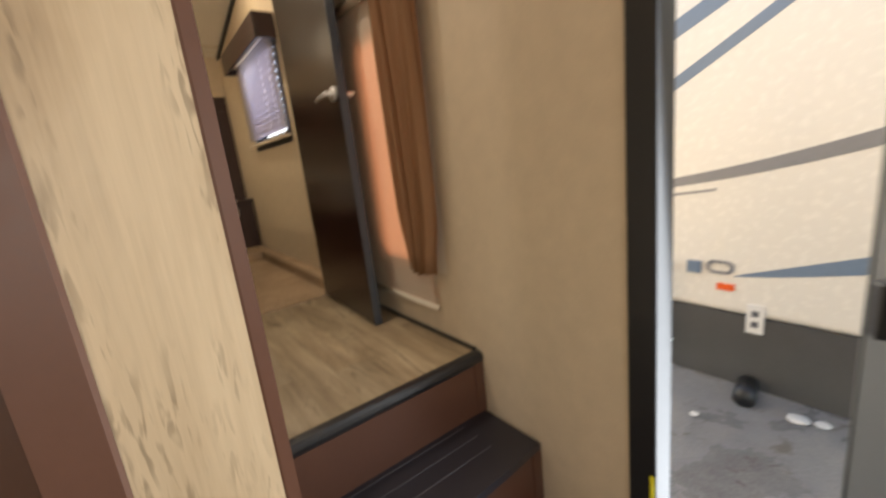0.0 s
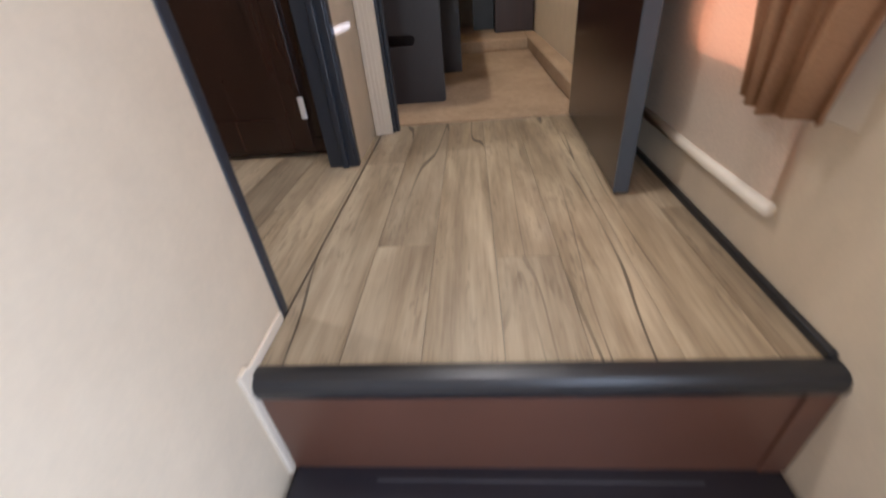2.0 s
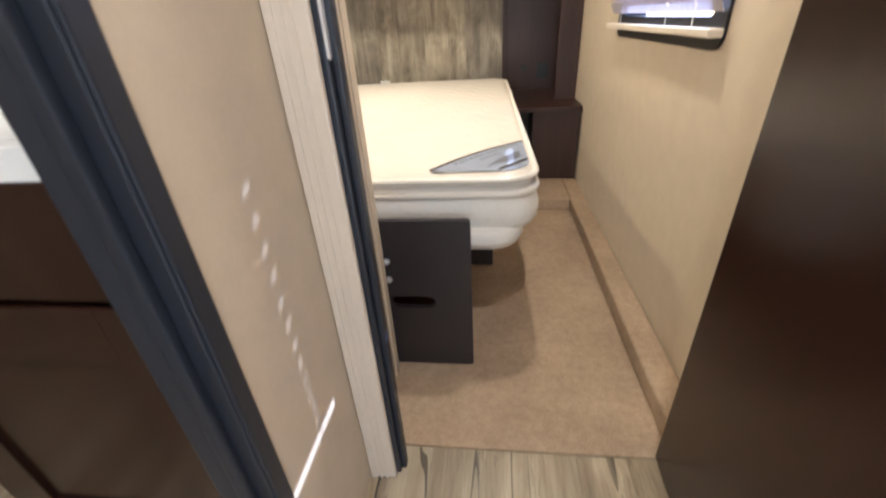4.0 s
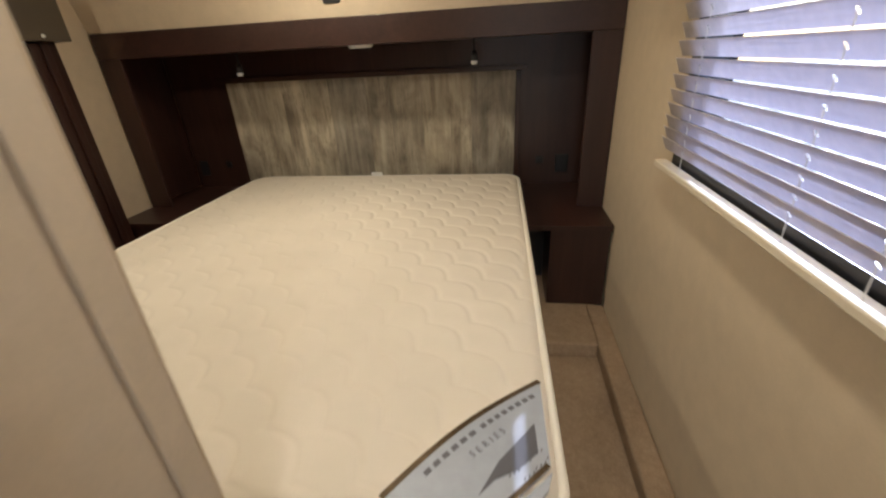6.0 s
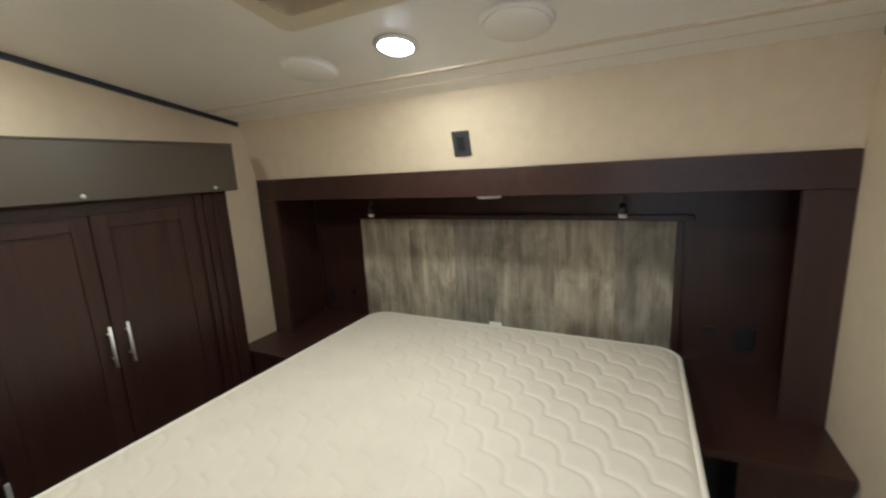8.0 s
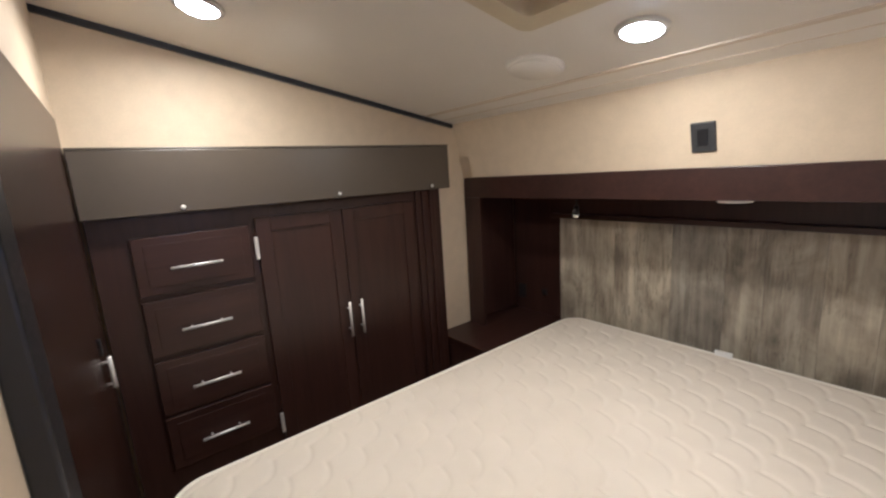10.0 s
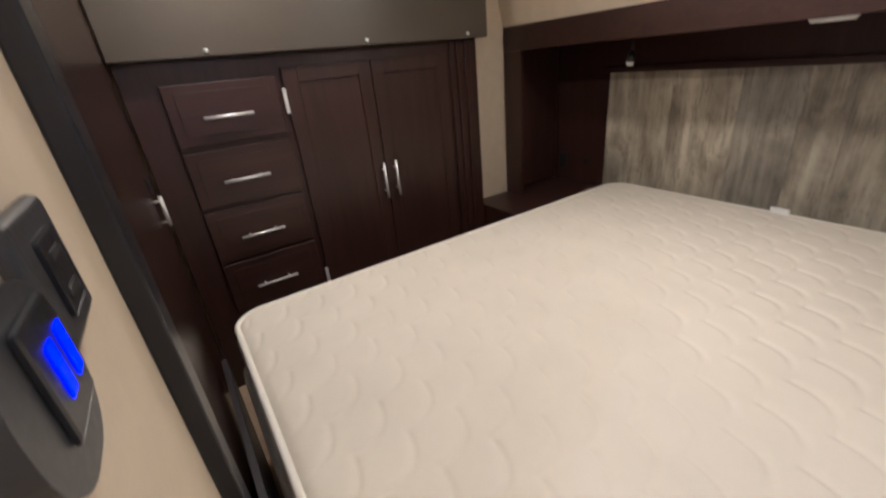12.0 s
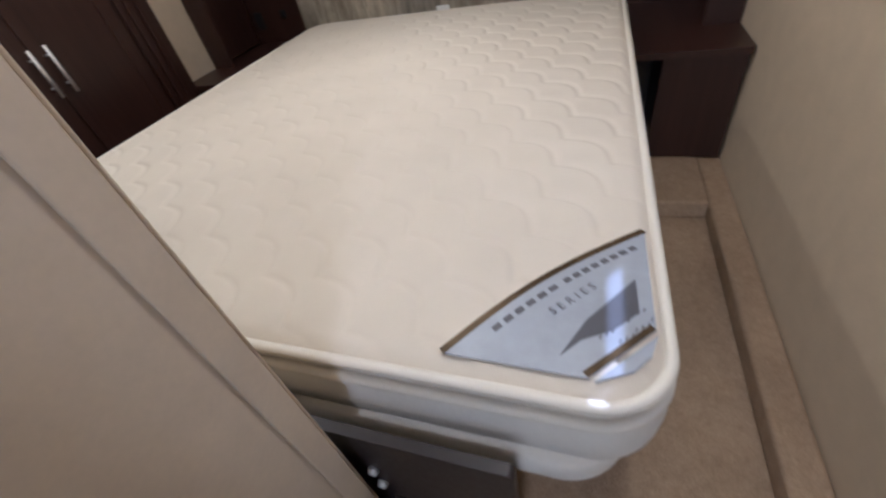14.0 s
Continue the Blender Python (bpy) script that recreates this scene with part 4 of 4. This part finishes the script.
for u, off, n in ((0.185, 0.108, 9), (0.20, 0.128, 7)):
    for k in range(n):
        p = Vector(patch[1]) + d * (u + 0.010 * k) + nrm * (off + 0.0015 * (k % 3))
        part("letter_bar", outline([p, p + d * 0.007 - nrm * 0.003, p + d * 0.008 - nrm * 0.001, p + d * 0.001 + nrm * 0.002], ZL, ZL + 0.0006), M_INK, lab)

# the mattress is a little wider at the foot than at the head
for ob in [o for c in mattress.children for o in (c, *c.children)]:
    for v in ob.data.vertices:
        v.co.x = cx + (v.co.x - cx) * (1 + 0.016 * (cy - v.co.y) / hy)

# ---- outlets on the bedroom back wall ----
o = thing("wall_outlet", (-1.083, 1.51, 1.23), "charcoal outlet plate on the beige wall", "outlet", "outlets by the door")
part("plate", box(-1.142, -1.046, 1.50, 1.513, 1.213, 1.305, 0.006, 3), M_PLATE, o)
part("socket", box(-1.118, -1.070, 1.513, 1.516, 1.232, 1.286, 0.003), M_BLACK, o)
for z in (1.246, 1.272):
    part("slot", box(-1.106, -1.082, 1.516, 1.5168, z - 0.003, z + 0.003), M_PLATE, o)
o = thing("usb_outlet", (-0.97, 1.51, 1.22), "round-ended charcoal charging outlet with blue lights", "outlet", "outlets by the door")
part("plate", outline(rounded(-1.034, -0.928, 1.185, 1.29, 0.045, 8), 1.50, 1.518, "y"), M_PLATE, o)
part("socket", box(-1.018, -0.962, 1.518, 1.522, 1.21, 1.275, 0.003), M_BLACK, o)
for x in (-1.006, -0.984):
    part("blue_light", box(x - 0.006, x + 0.006, 1.522, 1.5232, 1.228, 1.258, 0.001), M_BLUE, o, "blue indicator light")

# ---- ceiling fixtures ----
SL = Matrix.Rotation(-math.atan(0.19), 4, "X")
for x, y in ((-1.35, 2.876), (-2.26, 1.918), (-0.45, 1.918)):
    at = Matrix.Translation((x, y, roof(y))) @ SL
    lamp = thing("ceiling_light", (x, y, roof(y)), "round warm LED puck light, lit", "ceiling light", "bedroom ceiling lights")
    part("rim", rod(at @ Vector((0, 0, 0)), at @ Vector((0, 0, -0.010)), 0.075, 0.070, 36), M_WHITE, lamp, "", True)
    part("lens", rod(at @ Vector((0, 0, -0.0102)), at @ Vector((0, 0, -0.018)), 0.058, 0.045, 36), M_LED, lamp, "glowing lens", True)
for x, y in ((-1.76, 2.91), (-0.95, 2.89)):
    at = Matrix.Translation((x, y, roof(y))) @ SL
    sp = thing("ceiling_speaker", (x, y, roof(y)), "round off-white ceiling speaker", "speaker", "ceiling speakers")
    part("rim", rod(at @ Vector((0, 0, 0)), at @ Vector((0, 0, -0.014)), 0.108, 0.100, 36), M_CEIL, sp, "", True)
    part("grille", rod(at @ Vector((0, 0, -0.0142)), at @ Vector((0, 0, -0.018)), 0.096, 0.093, 36), M_CEIL, sp, "", True)
vent = thing("roof_vent", ((VX0 + VX1) / 2, (VY0 + VY1) / 2, roof(2.39)), "almond plastic roof vent with a deep well", "roof vent")


def tilted_ring(o, i, z0, z1):
    bm = ring(o, i, z0, z1, "z")
    for v in bm.verts:
        v.co.z += roof(v.co.y)
    return bm


part("frame", tilted_ring(rounded(VX0 - 0.045, VX1 + 0.045, VY0 - 0.045, VY1 + 0.045, 0.04, 6), rounded(VX0 + 0.02, VX1 - 0.02, VY0 + 0.02, VY1 - 0.02, 0.03, 6), -0.014, 0.0), M_VENT, vent)
part("well", tilted_ring(rounded(VX0, VX1, VY0, VY1, 0.03, 6), rounded(VX0 + 0.018, VX1 - 0.018, VY0 + 0.018, VY1 - 0.018, 0.03, 6), -0.002, 0.16), M_VENT, vent)
part("lid", box(VX0, VX1, VY0, VY1, roof(VY0) + 0.13, roof(VY0) + 0.15), M_VENT, vent)
for k in range(4):
    a = radians(45 + 90 * k)
    c = Vector(((VX0 + VX1) / 2, (VY0 + VY1) / 2, roof(2.39) + 0.11))
    turn = Matrix.Translation(c) @ Matrix.Rotation(a, 4, "Z") @ Matrix.Rotation(radians(20), 4, "X")
    part("fan_blade", box(0.02, 0.16, -0.035, 0.035, -0.002, 0.002, turn=turn), M_BLACK, vent)
# Invented, unseen puck fixtures to go with the bath, hall and living fill lamps.
for x, y, z in ((-1.7, 0.55, 2.27), (-0.45, 0.45, 2.27), (-1.5, -1.9, 2.27)):
    lamp = thing("ceiling_light", (x, y, z), "round warm LED puck light, lit", "ceiling light")
    part("rim", rod((x, y, z), (x, y, z - 0.01), 0.075, 0.07, 36), M_WHITE, lamp, "", True)
    part("lens", rod((x, y, z - 0.0102), (x, y, z - 0.018), 0.058, 0.045, 36), M_LED, lamp, "glowing lens", True)

# ---- entry door leaf and the yard outside ----
leaf = thing("entry_door", (0.06, -1.30, Z0), "dark grey entry door, swung half open outside", "door")
turn = Matrix.Translation((0.06, -1.30, 0)) @ Matrix.Rotation(radians(-56), 4, "Z")
part("skin", box(-0.02, 0.02, 0.0, 0.66, Z0 + 0.02, 1.27, 0.006, turn=turn), M_LEAF, leaf)
part("edge", box(-0.024, 0.024, 0.66, 0.672, Z0 + 0.02, 1.27, 0.003, turn=turn), M_LEAF, leaf)
part("handle", box(-0.05, -0.02, 0.56, 0.61, 0.15, 0.30, 0.008, turn=turn), M_BLACK, leaf)
counter = thing("counter_end", (-1.1, -0.64, 0.30), "dark rounded counter end against the wall panel", "counter")
part("slab", outline(rounded(-1.35, -0.948, -0.70, -0.574, 0.04, 6), 0.30, 0.34), M_BLACK, counter)
part("bracket", box(-1.30, -1.05, -0.68, -0.574, 0.22, 0.30, 0.01), M_CORNER, counter)

TX = 2.85
trailer = thing("travel_trailer", (TX + 1.2, 0, -1.46), "white travel trailer with grey swoosh stripes, parked close by", "trailer")
part("shell", box(TX, TX + 2.4, -4.5, 4.5, -0.92, 2.3, 0.06, 4), M_SHELL, trailer, "off-white gelcoat side")
part("skirt", box(TX + 0.015, TX + 2.3, -4.4, 4.4, -1.555, -0.921), M_SKIRT, trailer, "charcoal lower skirt")


def swoosh(pts, w0, w1, mat, label):
    """A tapering curved stripe on the trailer's side through three places (y, z)."""
    (ya, za), (yb, zb), (yc, zc) = pts
    bm, up, dn = bmesh.new(), [], []
    for k in range(25):
        u = k / 24
        y = (1 - u) ** 2 * ya + 2 * u * (1 - u) * yb + u * u * yc
        z = (1 - u) ** 2 * za + 2 * u * (1 - u) * zb + u * u * zc
        w = w0 + (w1 - w0) * u
        up.append((y, z + w / 2))
        dn.append((y, z - w / 2))
    bm = outline(up + dn[::-1], TX - 0.004, TX - 0.0005, "x")
    part("stripe", bm, mat, trailer, label)


swoosh([(1.6, 0.10), (0.2, 0.12), (-1.4, 0.68)], 0.05, 0.13, M_STRIPE, "dark grey swoosh")
swoosh([(1.6, -0.02), (0.9, 0.03), (0.25, 0.12)], 0.02, 0.02, M_STRIPE, "thin grey stripe")
swoosh([(0.10, -0.59), (-0.3, -0.50), (-1.4, -0.18)], 0.008, 0.20, M_STRIPE_B, "blue-grey wedge stripe")
swoosh([(1.4, 1.10), (0.65, 1.35), (-0.6, 1.92)], 0.16, 0.12, M_STRIPE_B, "blue-grey stripe")
swoosh([(1.2, 0.67), (0.5, 1.01), (-0.9, 1.84)], 0.11, 0.09, M_STRIPE_B, "blue-grey stripe")
part("marker_light", box(TX - 0.02, TX - 0.0005, 0.09, 0.22, -0.72, -0.66, 0.008), M_ORANGE, trailer, "amber marker light")
part("badge", box(TX - 0.012, TX - 0.0005, -0.12, 0.0, -1.05, -0.80, 0.004), M_WHITE, trailer, "white plate")
for z in (-0.88, -0.97):
    part("badge_bar", box(TX - 0.014, TX - 0.0125, -0.085, -0.035, z - 0.025, z + 0.025), M_INK, trailer)
bm = rod((TX - 0.10, 0.585, -0.56), (TX - 0.10, 0.585, -1.28), 0.02)
rod((TX - 0.10, 0.585, -0.56), (TX, 0.585, -0.54), 0.02, bm=bm)
rod((TX - 0.10, 0.585, -1.27), (TX, 0.585, -1.30), 0.02, bm=bm)
part("grab_handle", bm, M_WHITE, trailer, "white grab handle", True)
part("latch_box", box(TX - 0.03, TX - 0.0005, 0.34, 0.45, -0.60, -0.49, 0.008), M_STRIPE_B, trailer, "blue-grey latch box")
part("cable_hatch", ring(rounded(0.10, 0.30, -0.58, -0.47, 0.05), rounded(0.125, 0.275, -0.56, -0.49, 0.034), TX - 0.02, TX - 0.0005, "x"), M_STRIPE, trailer, "oval hatch rim")
trailer.location.z += 0.10
pipe = thing("drain_pipe", (TX - 0.15, -0.08, -1.46), "black drain pipe end lying on the ground", "pipe")
part("tube", rod((TX - 0.30, -0.10, -1.385), (TX - 0.05, -0.05, -1.385), 0.075, 0.075, 20), M_BLACK, pipe, "", True)
for k, (x, y, s) in enumerate(((2.62, -0.42, 0.07), (2.66, -0.55, 0.05), (2.62, 0.62, 0.09), (2.2, 0.12, 0.03))):
    r = thing("paper_scrap", (x, y, -1.46), "crumpled pale scrap on the asphalt", "litter", "scraps on the ground")
    bm = bmesh.new()
    bmesh.ops.create_icosphere(bm, subdivisions=2, radius=s)
    for v in bm.verts:
        v.co *= 1 + 0.35 * noise.noise(v.co * 14 + Vector((k, 0, 0)))
        v.co.z *= 0.22
        v.co += Vector((x, y, -1.445))
    part("scrap", bm, M_WHITE, r)

# ---- floor planks, piece by piece ----
PW = 0.128


def planks(x0, x1, y0, y1, z, parent, seed, skip=None):
    rnd, x = random.Random(seed), x0
    while x < x1 - 0.01:
        xe, y = min(x + PW, x1), y0 - rnd.uniform(0, 1.5)
        while y < y1 - 0.01:
            ye = y + rnd.uniform(1.3, 1.9)
            a, b = max(y, y0), min(ye, y1)
            if b - a > 0.02:
                part("plank", box(x + 0.0005, xe - 0.0005, a + 0.0004, b - 0.0004, z - 0.008, z), M_PLANK, parent)
            y = ye
        x = xe


floor = tagged(new("floor"), "grey-brown weathered plank vinyl floor", "floor", "", "structure")
planks(-0.835, -0.001, 0.022, 1.22, 0.0, floor, 5)
planks(-2.95, -0.967, -0.42, 1.22, 0.0, floor, 9)
planks(-0.967, -0.835, 0.16, 1.22, 0.0, floor, 3)
